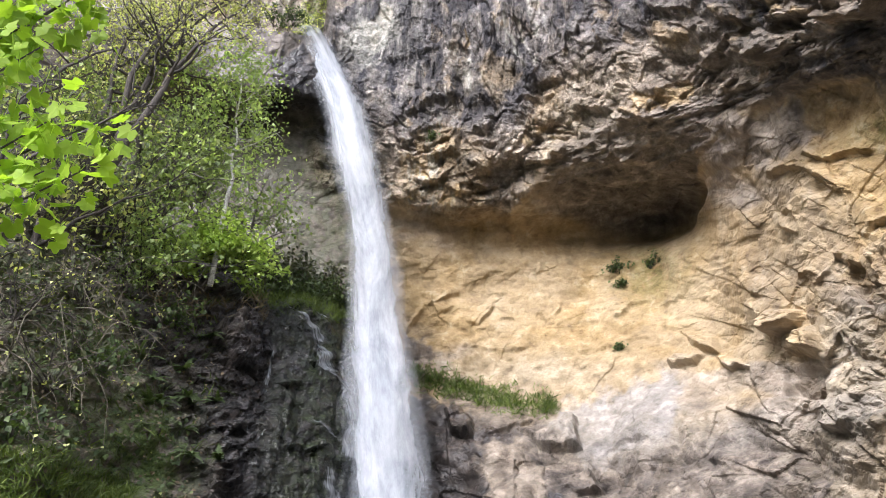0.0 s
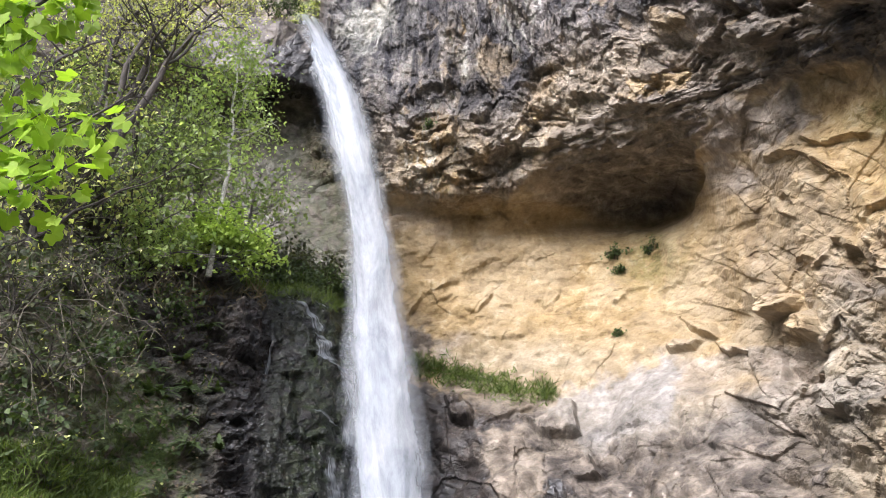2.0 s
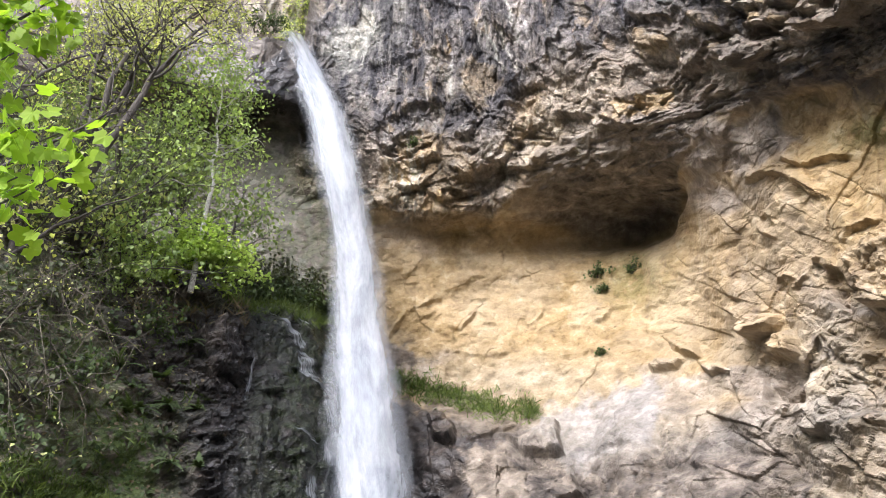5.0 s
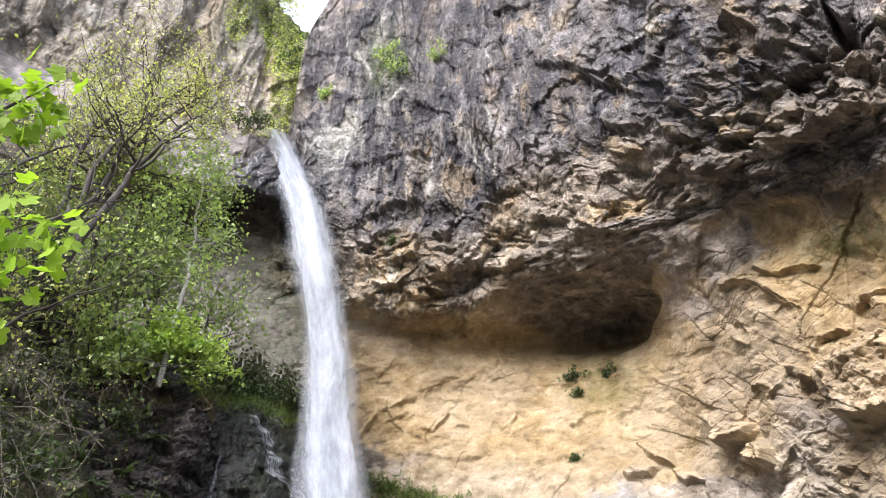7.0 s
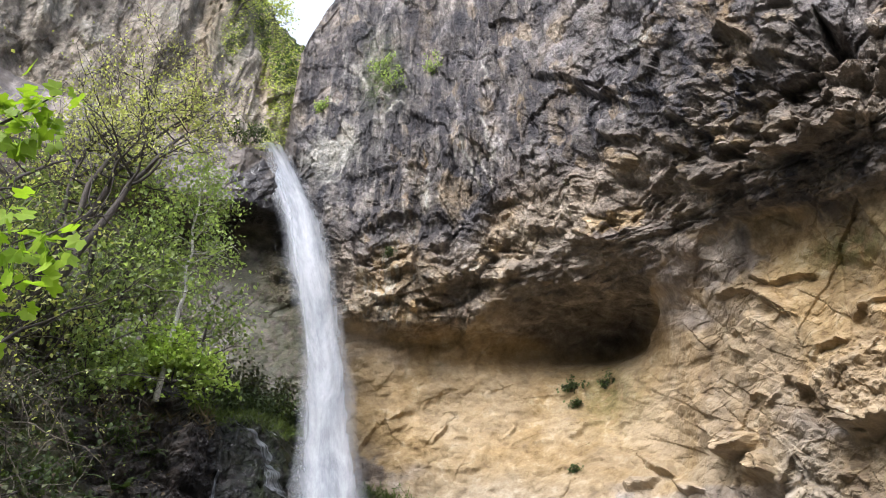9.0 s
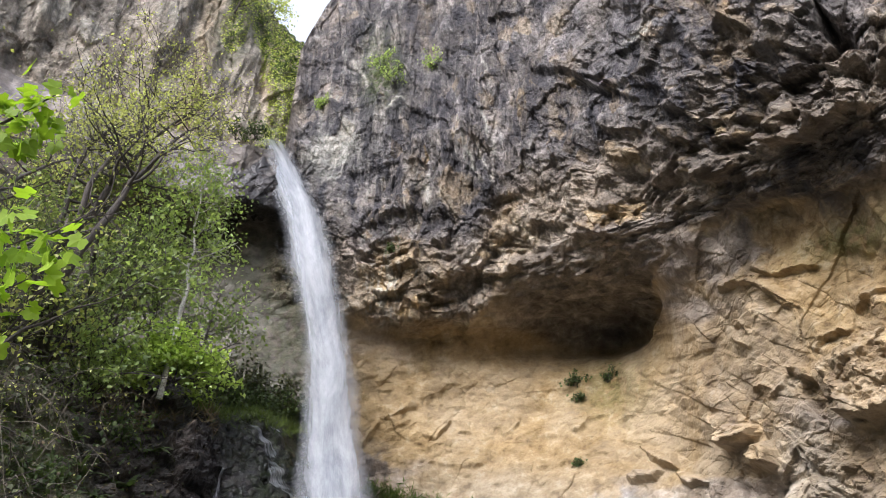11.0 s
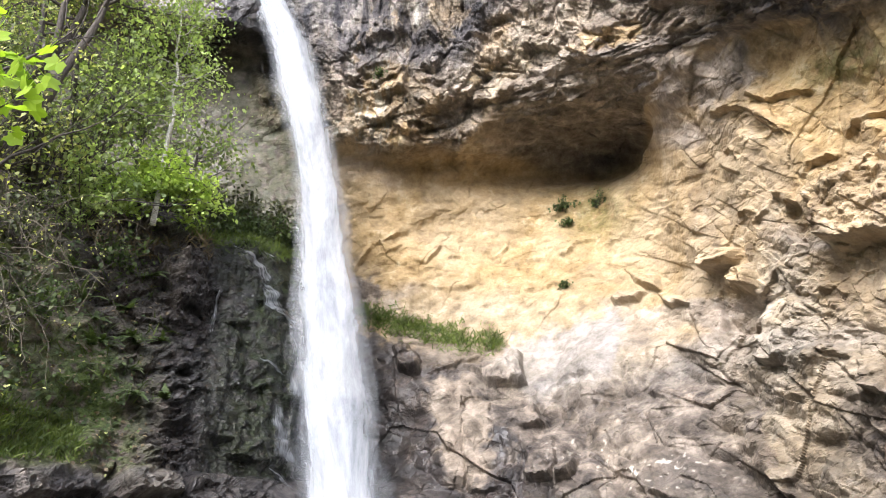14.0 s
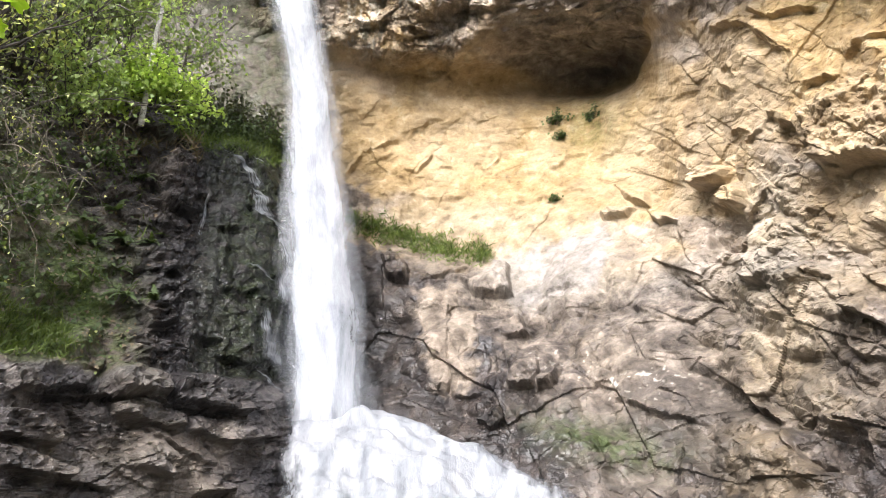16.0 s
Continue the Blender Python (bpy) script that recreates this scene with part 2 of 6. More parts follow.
# ---- materials ----
class Nodes:
    """A small writer of node materials."""
    def __init__(self, name):
        self.mat = bpy.data.materials.new(name)
        self.mat.use_nodes = True
        self.tree = self.mat.node_tree
        self.shader = self.tree.nodes["Principled BSDF"]
        self.out = self.tree.nodes["Material Output"]
        self.place = self.add("ShaderNodeTexCoord").outputs["Object"]

    def add(self, kind, **sets):
        node = self.tree.nodes.new(kind)
        for key, value in sets.items():
            setattr(node, key, value)
        return node

    def put(self, socket, value):
        if isinstance(value, bpy.types.NodeSocket):
            self.tree.links.new(value, socket)
        elif isinstance(value, tuple) and len(value) == 3 and socket.type == "RGBA":
            socket.default_value = (*value, 1)
        else:
            socket.default_value = value

    def noise(self, scale, detail=4, stretch=(1, 1, 1), rough=0.55, warp=0.0, turn=(0, 0, 0)):
        m = self.add("ShaderNodeMapping")
        self.put(m.inputs["Vector"], self.place)
        self.put(m.inputs["Scale"], stretch)
        self.put(m.inputs["Rotation"], turn)
        n = self.add("ShaderNodeTexNoise")
        self.put(n.inputs["Vector"], m.outputs[0])
        for key, value in (("Scale", scale), ("Detail", detail), ("Roughness", rough), ("Distortion", warp)):
            self.put(n.inputs[key], value)
        return n.outputs["Fac"]

    def cracks(self, scale, stretch=(1, 1, 1), turn=(0, 0, 0), wide=0.04, wobble=0.3):
        """Fine wandering cracks: 0 in them, 1 between."""
        w = self.add("ShaderNodeTexNoise")
        self.put(w.inputs["Vector"], self.place), self.put(w.inputs["Scale"], 1.7 * scale), self.put(w.inputs["Detail"], 5.0)
        lift = self.add("ShaderNodeVectorMath", operation="MULTIPLY_ADD")
        self.put(lift.inputs[0], w.outputs["Color"]), self.put(lift.inputs[1], (wobble / scale * 2,) * 3), self.put(lift.inputs[2], self.place)
        m = self.add("ShaderNodeMapping")
        self.put(m.inputs["Vector"], lift.outputs[0]), self.put(m.inputs["Scale"], stretch), self.put(m.inputs["Rotation"], turn)
        n = self.add("ShaderNodeTexVoronoi", feature="DISTANCE_TO_EDGE")
        self.put(n.inputs["Vector"], m.outputs[0]), self.put(n.inputs["Scale"], scale)
        return self.ramp(n.outputs["Distance"], (0.0, 0.0), (wide, 1.0))

    def flakes(self, scale, stretch=(1, 1, 1), turn=(0, 0, 0), detail=2.0):
        """Hollows with sharp edges between them, as on chipped stone."""
        m = self.add("ShaderNodeMapping")
        self.put(m.inputs["Vector"], self.place)
        self.put(m.inputs["Scale"], stretch)
        self.put(m.inputs["Rotation"], turn)
        n = self.add("ShaderNodeTexVoronoi", feature="F1")
        self.put(n.inputs["Vector"], m.outputs[0])
        self.put(n.inputs["Scale"], scale), self.put(n.inputs["Detail"], detail), self.put(n.inputs["Roughness"], 0.6)
        return n.outputs["Distance"]

    def ramp(self, value, *stops):
        n = self.add("ShaderNodeValToRGB")
        while len(n.color_ramp.elements) < len(stops):
            n.color_ramp.elements.new(0.5)
        for e, (p, c) in zip(n.color_ramp.elements, stops):
            e.position, e.color = p, (*c, 1) if isinstance(c, tuple) else (c, c, c, 1)
        self.put(n.inputs[0], value)
        return n.outputs["Color"]

    def mix(self, f, a, b, how="MIX"):
        n = self.add("ShaderNodeMix", data_type="RGBA", blend_type=how)
        self.put(n.inputs[0], f), self.put(n.inputs[6], a), self.put(n.inputs[7], b)
        return n.outputs[2]

    def calc(self, how, a, b=0.0, clamp=False):
        n = self.add("ShaderNodeMath", operation=how, use_clamp=clamp)
        self.put(n.inputs[0], a), self.put(n.inputs[1], b)
        return n.outputs[0]

    def layer(self, key):
        n = self.add("ShaderNodeAttribute", attribute_name=key)
        return n.outputs["Fac"]

    def bump(self, height, strength, distance, under=None):
        n = self.add("ShaderNodeBump")
        self.put(n.inputs["Strength"], strength), self.put(n.inputs["Distance"], distance), self.put(n.inputs["Height"], height)
        if under:
            self.put(n.inputs["Normal"], under)
        return n.outputs[0]

    def done(self, **inputs):
        for key, value in inputs.items():
            self.put(self.shader.inputs[key.replace("_", " ")], value)
        return self.mat


def rock_material(name, fixed=None):
    """Layered volcanic tuff. Its layers (ochre, pale, brown, wet, moss, stain), some also carrying painted shade, come
    from the mesh or are fixed numbers.
    """
    n = Nodes(name)
    part_of = (lambda k: n.layer(k)) if fixed is None else (lambda k: float(fixed.get(k, 0.0)))
    big, mid, fine = n.noise(0.5, 6, warp=0.6), n.noise(2.6, 8, rough=0.65), n.noise(14, 8, rough=0.7)
    grey = n.ramp(mid, (0.36, (0.075, 0.07, 0.07)), (0.45, (0.14, 0.132, 0.13)), (0.55, (0.23, 0.215, 0.21)), (0.65, (0.40, 0.375, 0.355)))
    warm = n.ramp(big, (0.42, (0.20, 0.18, 0.175)), (0.62, (0.38, 0.315, 0.24)))
    grey = n.mix(0.4, grey, warm)
    tan = n.ramp(mid, (0.34, (0.16, 0.105, 0.048)), (0.44, (0.25, 0.174, 0.08)), (0.56, (0.305, 0.22, 0.11)), (0.68, (0.39, 0.31, 0.19)))
    tan = n.mix(n.ramp(big, (0.45, 0.0), (0.65, 0.45)), tan, (0.38, 0.315, 0.22))
    pale = n.ramp(mid, (0.36, (0.19, 0.18, 0.15)), (0.5, (0.28, 0.275, 0.24)), (0.64, (0.38, 0.37, 0.325)))
    brown = n.ramp(mid, (0.36, (0.045, 0.036, 0.030)), (0.48, (0.112, 0.092, 0.074)), (0.62, (0.235, 0.195, 0.155)))
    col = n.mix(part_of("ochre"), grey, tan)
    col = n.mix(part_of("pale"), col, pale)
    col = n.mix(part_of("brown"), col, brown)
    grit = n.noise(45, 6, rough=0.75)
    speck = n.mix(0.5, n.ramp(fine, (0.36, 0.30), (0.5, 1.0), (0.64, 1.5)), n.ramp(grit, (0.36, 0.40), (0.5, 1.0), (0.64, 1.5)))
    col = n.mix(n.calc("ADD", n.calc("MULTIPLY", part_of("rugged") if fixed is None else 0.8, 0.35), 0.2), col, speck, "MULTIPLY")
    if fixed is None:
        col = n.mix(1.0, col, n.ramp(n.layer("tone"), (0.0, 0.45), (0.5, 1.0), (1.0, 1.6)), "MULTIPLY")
    streak = n.noise(0.7, 7, stretch=(3.0, 3.0, 0.5), rough=0.65, warp=0.4)
    stain_shade = n.calc("MULTIPLY", part_of("stain_shade"), n.ramp(streak, (0.40, 0.0), (0.58, 1.0)))
    col = n.mix(stain_shade, col, (0.045, 0.043, 0.05))
    moss_tex = n.noise(5, 6)
    mossy = n.calc("MULTIPLY", part_of("moss"), n.ramp(moss_tex, (0.36, 0.0), (0.52, 1.0)))
    moss_col = n.ramp(fine, (0.3, (0.03, 0.05, 0.012)), (0.55, (0.085, 0.125, 0.025)), (0.75, (0.18, 0.22, 0.05)))
    col = n.mix(mossy, col, moss_col)
    wet = part_of("wet")
    col = n.mix(wet, col, n.mix(1.0, col, (0.19, 0.185, 0.205), "MULTIPLY"))
    gloss = n.calc("MULTIPLY", wet, n.ramp(mid, (0.38, 0.35), (0.58, 0.74)))
    rough = n.calc("SUBTRACT", 0.93, gloss)
    chips = n.noise(5.5, 5, stretch=(1, 1, 1.8), rough=0.75, warp=1.2)
    rugged = part_of("rugged") if fixed is None else 0.8
    much = lambda x: n.calc("MULTIPLY", rugged, x)
    b = n.bump(n.flakes(2.2, (1, 1, 1.7), (0.3, 0.5, 0.2), 1.0), much(0.6), 0.11)
    b = n.bump(n.cracks(0.8, (1, 1, 1.5), (0.4, 0.5, 0.2), 0.035), much(0.9), 0.05, b)
    b = n.bump(n.cracks(2.6, (1, 1, 1.7), (0.2, 0.7, 0.6), 0.05), much(0.7), 0.025, b)
    b = n.bump(n.flakes(7.0, (1, 1, 1.5), (0.7, 0.2, 0.5), 2.0), much(0.8), 0.05, b)
    skin = n.bump(fine, 0.35, 0.03, b)
    b = n.bump(n.ramp(chips, (0.46, 0.0), (0.52, 1.0)), much(0.7), 0.05, b)
    b = n.bump(fine, 0.55, 0.03, b)
    b = n.bump(grit, 0.8, 0.01, b)
    film = n.calc("MULTIPLY", wet, n.ramp(big, (0.42, 0.05), (0.62, 0.6)))
    return n.done(Base_Color=col, Roughness=rough, Normal=b, Specular_IOR_Level=0.35, Coat_Weight=film, Coat_Roughness=0.14, Coat_Normal=skin)


def leaf_material(name, dark, light, glow=0.35):
    n = Nodes(name)
    n.place = n.add("ShaderNodeNewGeometry").outputs["Position"]
    isle = n.tree.nodes.new("ShaderNodeNewGeometry").outputs["Random Per Island"]
    col = n.ramp(isle, (0.0, dark), (0.7, tuple((x + y) / 2 for x, y in zip(dark, light))), (1.0, light))
    col = n.mix(0.6, col, n.ramp(n.noise(1.2, 3), (0.3, 0.55), (0.7, 1.35)), "MULTIPLY")
    n.done(Base_Color=col, Roughness=0.55, Specular_IOR_Level=0.3)
    trans = n.add("ShaderNodeBsdfTranslucent")
    n.put(trans.inputs["Color"], n.mix(1.0, col, (1.15, 1.25, 0.5), "MULTIPLY"))
    both = n.add("ShaderNodeMixShader")
    n.put(both.inputs[0], glow), n.put(both.inputs[1], n.shader.outputs[0]), n.put(both.inputs[2], trans.outputs[0])
    n.put(n.out.inputs["Surface"], both.outputs[0])
    return n.mat


def bark_material(name, dark, light, stretch=(6, 6, 1)):
    n = Nodes(name)
    t = n.noise(6, 6, stretch=stretch, rough=0.7)
    col = n.ramp(t, (0.32, dark), (0.62, light))
    return n.done(Base_Color=col, Roughness=0.9, Normal=n.bump(t, 0.7, 0.02))


def water_material(name, cover, low, high, white=1.0):
    """White water: broken strands of foam with gaps between them. The mesh's layer "body" thins it towards its edges."""
    n = Nodes(name)
    uv = n.add("ShaderNodeAttribute", attribute_name="flow")
    n.place = uv.outputs["Vector"]
    strands = n.noise(1.0, 3, stretch=(3.0, 0.8, 1), rough=0.5, warp=0.3)
    blobs = n.noise(1.0, 6, stretch=(1.7, 1.3, 1), rough=0.68, warp=0.5)
    drops = n.noise(1.0, 7, stretch=(8.0, 6.0, 1), rough=0.75)
    d = n.calc("ADD", n.calc("MULTIPLY", strands, 0.36), n.calc("MULTIPLY", blobs, 0.44))
    d = n.calc("ADD", d, n.calc("MULTIPLY", drops, 0.20))
    alpha = n.ramp(n.calc("ADD", d, n.calc("MULTIPLY", n.calc("SUBTRACT", n.layer("body"), 0.5), cover)), (low, 0.0), (high, 1.0))
    col = n.ramp(d, (0.40, tuple(white * c for c in (0.26, 0.285, 0.32))), (0.48, tuple(white * c for c in (0.48, 0.505, 0.54))), (0.58, tuple(white * c for c in (0.70, 0.715, 0.74))))
    n.done(Base_Color=col, Roughness=0.6, Alpha=alpha, Specular_IOR_Level=0.2, Normal=n.bump(d, 1.0, 0.22))
    trans = n.add("ShaderNodeBsdfTranslucent")
    n.put(trans.inputs["Color"], (0.72, 0.735, 0.76))
    clear = n.add("ShaderNodeBsdfTransparent")
    one, two = n.add("ShaderNodeMixShader"), n.add("ShaderNodeMixShader")
    n.shader.inputs["Alpha"].default_value = 1.0
    for link in list(n.shader.inputs["Alpha"].links):
        n.tree.links.remove(link)
    n.put(one.inputs[0], 0.4), n.put(one.inputs[1], n.shader.outputs[0]), n.put(one.inputs[2], trans.outputs[0])
    n.put(two.inputs[0], alpha), n.put(two.inputs[1], clear.outputs[0]), n.put(two.inputs[2], one.outputs[0])
    n.put(n.out.inputs["Surface"], two.outputs[0])
    return n.mat


ROCK = rock_material("rock")
LEAF_TREE = leaf_material("leaf_tree", (0.24, 0.255, 0.09), (0.64, 0.64, 0.29), 0.5)
LEAF_MID = leaf_material("leaf_mid", (0.09, 0.12, 0.045), (0.30, 0.36, 0.15), 0.45)
LEAF_FRESH = leaf_material("leaf_fresh", (0.18, 0.24, 0.09), (0.52, 0.62, 0.27), 0.5)
LEAF_BRIGHT = leaf_material("leaf_bright", (0.26, 0.36, 0.08), (0.56, 0.66, 0.22), 0.5)
# yellow-green leaves with the sunlight on them put into the colour
LEAF_SUN_TINT = leaf_material("leaf_sun_tint", (0.26, 0.30, 0.09), (0.60, 0.62, 0.24), 0.5)
LEAF_DULL = leaf_material("leaf_dull", (0.035, 0.043, 0.018), (0.12, 0.13, 0.06), 0.3)
LEAF_MAPLE = leaf_material("leaf_maple", (0.14, 0.25, 0.015), (0.52, 0.68, 0.07), 0.5)
LEAF_DARK = leaf_material("leaf_dark", (0.035, 0.055, 0.02), (0.12, 0.16, 0.055), 0.3)
GRASS = leaf_material("grass", (0.035, 0.058, 0.012), (0.13, 0.17, 0.04), 0.3)
LUSH = leaf_material("lush_grass", (0.045, 0.072, 0.014), (0.17, 0.215, 0.05), 0.35)
DRY = leaf_material("dry_stalk", (0.09, 0.065, 0.04), (0.24, 0.19, 0.12), 0.2)
BARK = bark_material("bark", (0.024, 0.020, 0.017), (0.085, 0.072, 0.060))
TWIG = bark_material("twig", (0.05, 0.042, 0.03), (0.15, 0.13, 0.092))
BIRCH = bark_material("birch_bark", (0.16, 0.15, 0.13), (0.62, 0.60, 0.54), (3, 3, 9))
WATER = water_material("falling_water", 0.75, 0.42, 0.75, 1.25)
VEIL = water_material("water_veil", 1.0, 0.1, 2.2)
FOAM = water_material("foam", 0.7, 0.38, 0.66, 0.8)

# ---- the rock of the gorge ----
CLIFF_PROFILES = {}   # bearing: (height angle, distance)
CLIFF_PROFILES[-75] = [(0, 20), (30, 22), (40, 21), (60, 21)]
CLIFF_PROFILES[-30] = [(0, 20), (25, 21), (36, 21), (40, 20), (60, 20)]
CLIFF_PROFILES[-16] = [(0, 19), (22, 20.5), (30, 21.3), (36.8, 21.4), (38.6, 19.4), (44, 19.0), (60, 19.2)]
CLIFF_PROFILES[-10] = [(0, 18.5), (20, 19.5), (25, 20.5), (30, 21), (36.5, 20.8), (38.5, 19.9), (43, 19.6), (50, 20.6), (60, 22)]
CLIFF_PROFILES[-5] = [(2, 17), (8, 17.6), (20, 19.2), (27, 19.9), (31, 19.6), (32.2, 18.9), (38, 18.6), (45, 18.8), (56, 20)]
CLIFF_PROFILES[2] = [(2, 15), (8, 16.4), (16, 17.4), (18.5, 18.2), (20, 19.4), (26, 20.1), (31, 19.9), (32.2, 18.7), (36, 18.1), (44, 17.6), (56, 18.5)]
CLIFF_PROFILES[9] = [(2, 14), (10, 15.6), (16, 17), (18.5, 18.4), (25, 20.0), (29.6, 20.6), (30.4, 20.2), (33, 18.7), (35.6, 17.6), (42, 17.0), (50, 17.2), (56, 17.6)]
CLIFF_PROFILES[15] = [(2, 13.6), (10, 15.2), (17, 16.6), (22, 18.6), (28, 19.9), (29.4, 20.9), (31, 19.4), (34, 17.6), (37, 16.2), (44, 15.8), (56, 16.2)]
CLIFF_PROFILES[18.5] = [(2, 13.2), (10, 14.8), (17, 16.1), (22, 17.4), (28, 18.3), (30.5, 19.2), (32, 18.2), (35, 16.5), (37.5, 15.4), (44, 15), (56, 15.2)]
CLIFF_PROFILES[20.5] = [(2, 13), (10, 14.4), (17, 15.5), (22, 16.1), (28, 16.4), (33, 15.9), (35.5, 15.4), (38, 14.7), (44, 14.3), (56, 14.4)]
CLIFF_PROFILES[25] = [(2, 12.4), (10, 13.5), (17, 14.2), (22, 14.4), (30, 14.3), (35.6, 13.9), (37.6, 13.2), (39.6, 12.5), (46, 12), (56, 11.8)]
CLIFF_PROFILES[30] = [(2, 11.8), (10, 12.8), (17, 13), (24, 13.2), (30, 13.2), (35.9, 13.1), (37, 12.6), (39.8, 11.7), (46, 11.5), (56, 11.4)]
CLIFF_PROFILES[37] = [(2, 11.3), (17, 12.2), (24, 12.3), (35.2, 12.2), (36.4, 11.7), (40.2, 10.8), (46, 10.5), (56, 10.3)]
CLIFF_PROFILES[50] = [(2, 11.5), (20, 12.4), (33, 13), (36, 12.2), (41, 11.4), (56, 11)]
CLIFF_PROFILES[90] = [(2, 13), (30, 15), (56, 15.5)]
az = np.concatenate([np.arange(-75, -20, 0.8), np.arange(-20, 43, 0.075), np.arange(43, 92, 0.8)])
el = np.arange(-4, 56.01, 0.075)
A, E = np.meshgrid(az, el, indexing="ij")
U, V = A * SPACING, E * SPACING
warp_a, warp_e = 2.2 * fbm(U * 0.35, V * 0.35, 5), 1.6 * fbm(U * 0.4, V * 0.4, 9)
fine_a, fine_e = 0.8 * fbm(U * 1.5, V * 1.5, 15), 0.7 * fbm(U * 1.5, V * 1.5, 19)
Aw, Ew = A + 0.5 * warp_a + fine_a, E + 0.5 * warp_e + fine_e
reach = loft(CLIFF_PROFILES, az, el, 3)

# where the kinds of rock lie
brow = np.interp(A, [-12, -6, 0, 4, 6, 8, 13.5, 18.5, 21, 24, 26.5, 30, 33.5, 38], [33, 32, 31.2, 31.4, 33, 36.0, 36.8, 37.4, 37.6, 37.8, 39.4, 39.7, 40.8, 40])      # lower edge of the grey cliff
upper = step(E + 0.6 * fine_e, brow - 0.5, brow + 0.8) * step(A, -12.5, -10.5)
slabby = upper * (1 - step(E, brow + 3.5, brow + 8))
columns = spot(Aw, Ew, 3, 43, 7, 4.5) * upper
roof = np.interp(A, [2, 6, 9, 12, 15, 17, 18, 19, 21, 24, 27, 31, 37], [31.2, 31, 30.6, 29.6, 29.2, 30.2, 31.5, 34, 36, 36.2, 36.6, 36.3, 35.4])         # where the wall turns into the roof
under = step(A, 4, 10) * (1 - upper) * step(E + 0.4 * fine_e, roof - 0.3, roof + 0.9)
low = 1 - step(Ew, 16, 19.5)
right = step(Aw, 18, 22) * (1 - upper) * (1 - under) * (1 - 0.6 * low)
wall = np.clip(1 - upper - under - low - right, 0, 1)

big, big_tone = broken(U, V, 2.2, 0.6, 18, 31, 3, 0.5, 0.6)
jag, jag_tone = broken(U, V, 0.95, 0.55, 24, 41, 2, 0.5, 0.6)
slab, slab_tone = broken(U, V, 1.6, 0.26, 9, 61, 3, 0.5, 0.45)
post, post_tone = broken(U, V, 0.62, 2.8, -16, 71, 4, 0.5, 0.5)
diag, diag_tone = broken(U, V, 2.4, 0.38, 60, 81, 3, 0.45, 0.5)
soft, soft_tone = broken(U, V, 1.5, 0.8, -20, 87, 3, 0.45, 0.22)
fold, fold_tone = broken(U, V, 0.8, 0.6, 35, 187, 3, 0.55, 0.3)
prism, _ = broken(U + 0.12 * V, V, 0.26, 3.4, -8, 171, 3, 0.6, 0.35)
chips, _ = broken(U, V, 0.34, 0.6, 12, 51, 2, 0.5)
nicks, nicks_tone = broken(U, V, 0.15, 0.7, -20, 351, 1, 0.5, 0.8)
mid, small = jag, chips
grain = fbm(U * 2.4, V * 2.4, 91, 5)
swell = fbm(U * 0.5, V * 0.5, 95, 3)
crack = lambda edge, width: 1 - step(edge, 0, width)
ledges = step(fbm(U * 0.5 + 3, V * 1.8, 97, 5), 0.02, 0.30)          # shallow steps across the smooth wall
rightness = step(A, 12, 26)
# the deep end of the hollow, closed by the pillar on its right
pillar = np.interp(E, [28.5, 29.5, 31, 33, 35.5], [16.0, 17.8, 18.9, 19.4, 20.0])
cave = 0.8 * step(pillar - A + 0.3 * fine_a, 0, 0.9) * step(A, 5, 16) * step(E + 0.3 * fine_e, 28.6, 30.2) * (1 - step(E, 30.5, 33.5))
pits = step(vnoise(U * 1.6, V * 2.6, 98) + 0.4 * vnoise(U * 4, V * 6, 99), 0.36, 0.46)

relief = (upper * ((0.38 + 0.10 * rightness) * big + (0.16 + 0.04 * rightness) * jag + 0.05 * chips + 0.02 * nicks + (0.20 * post + 0.02 * prism + 0.06 * fold) * (1 - rightness))
          + slabby * (0.12 * slab + 0.26 * jag + 0.05 * fold)
          + columns * (0.30 * post + 0.06 * prism)
          + under * (0.16 * jag + 0.08 * chips + 0.22 * slab + 0.12 * big + 0.03 * nicks)
          - cave
          + wall * (0.28 * swell + 0.04 * ledges + 0.06 * slab + 0.10 * fold + 0.10 * soft + 0.006 * nicks + 0.10 * jag * step(swell + 0.3 * grain, 0.02, 0.14) - 0.03 * pits)
          + right * (0.26 * diag + 0.04 * jag * step(swell + 0.5 * grain, 0.0, 0.25) + 0.28 * soft + 0.05 * fold + 0.16 * swell + 0.012 * nicks)
          + low * (0.52 * soft + 0.04 * big + 0.05 * fold + 0.012 * nicks)
          + (0.02 + 0.035 * upper + 0.02 * under) * grain)
flowstone = spot(Aw, Ew, 26.3, 18.5, 1.9, 4.2, -10)          # lumpy pale sinter that hangs down the right wall
relief += flowstone * (0.30 + 0.22 * fold + 0.10 * chips + 0.15 * post)
# ledges, clefts and blocks that stand out by themselves
tiny_a, tiny_e = fbm(U * 5, V * 5, 615, 4), fbm(U * 5, V * 5, 619, 4)
hewn = Chisel(az, el, relief, 0.50 * fine_a + 0.13 * tiny_a + 0.05 * chips, 0.50 * fine_e + 0.13 * tiny_e + 0.05 * chips)
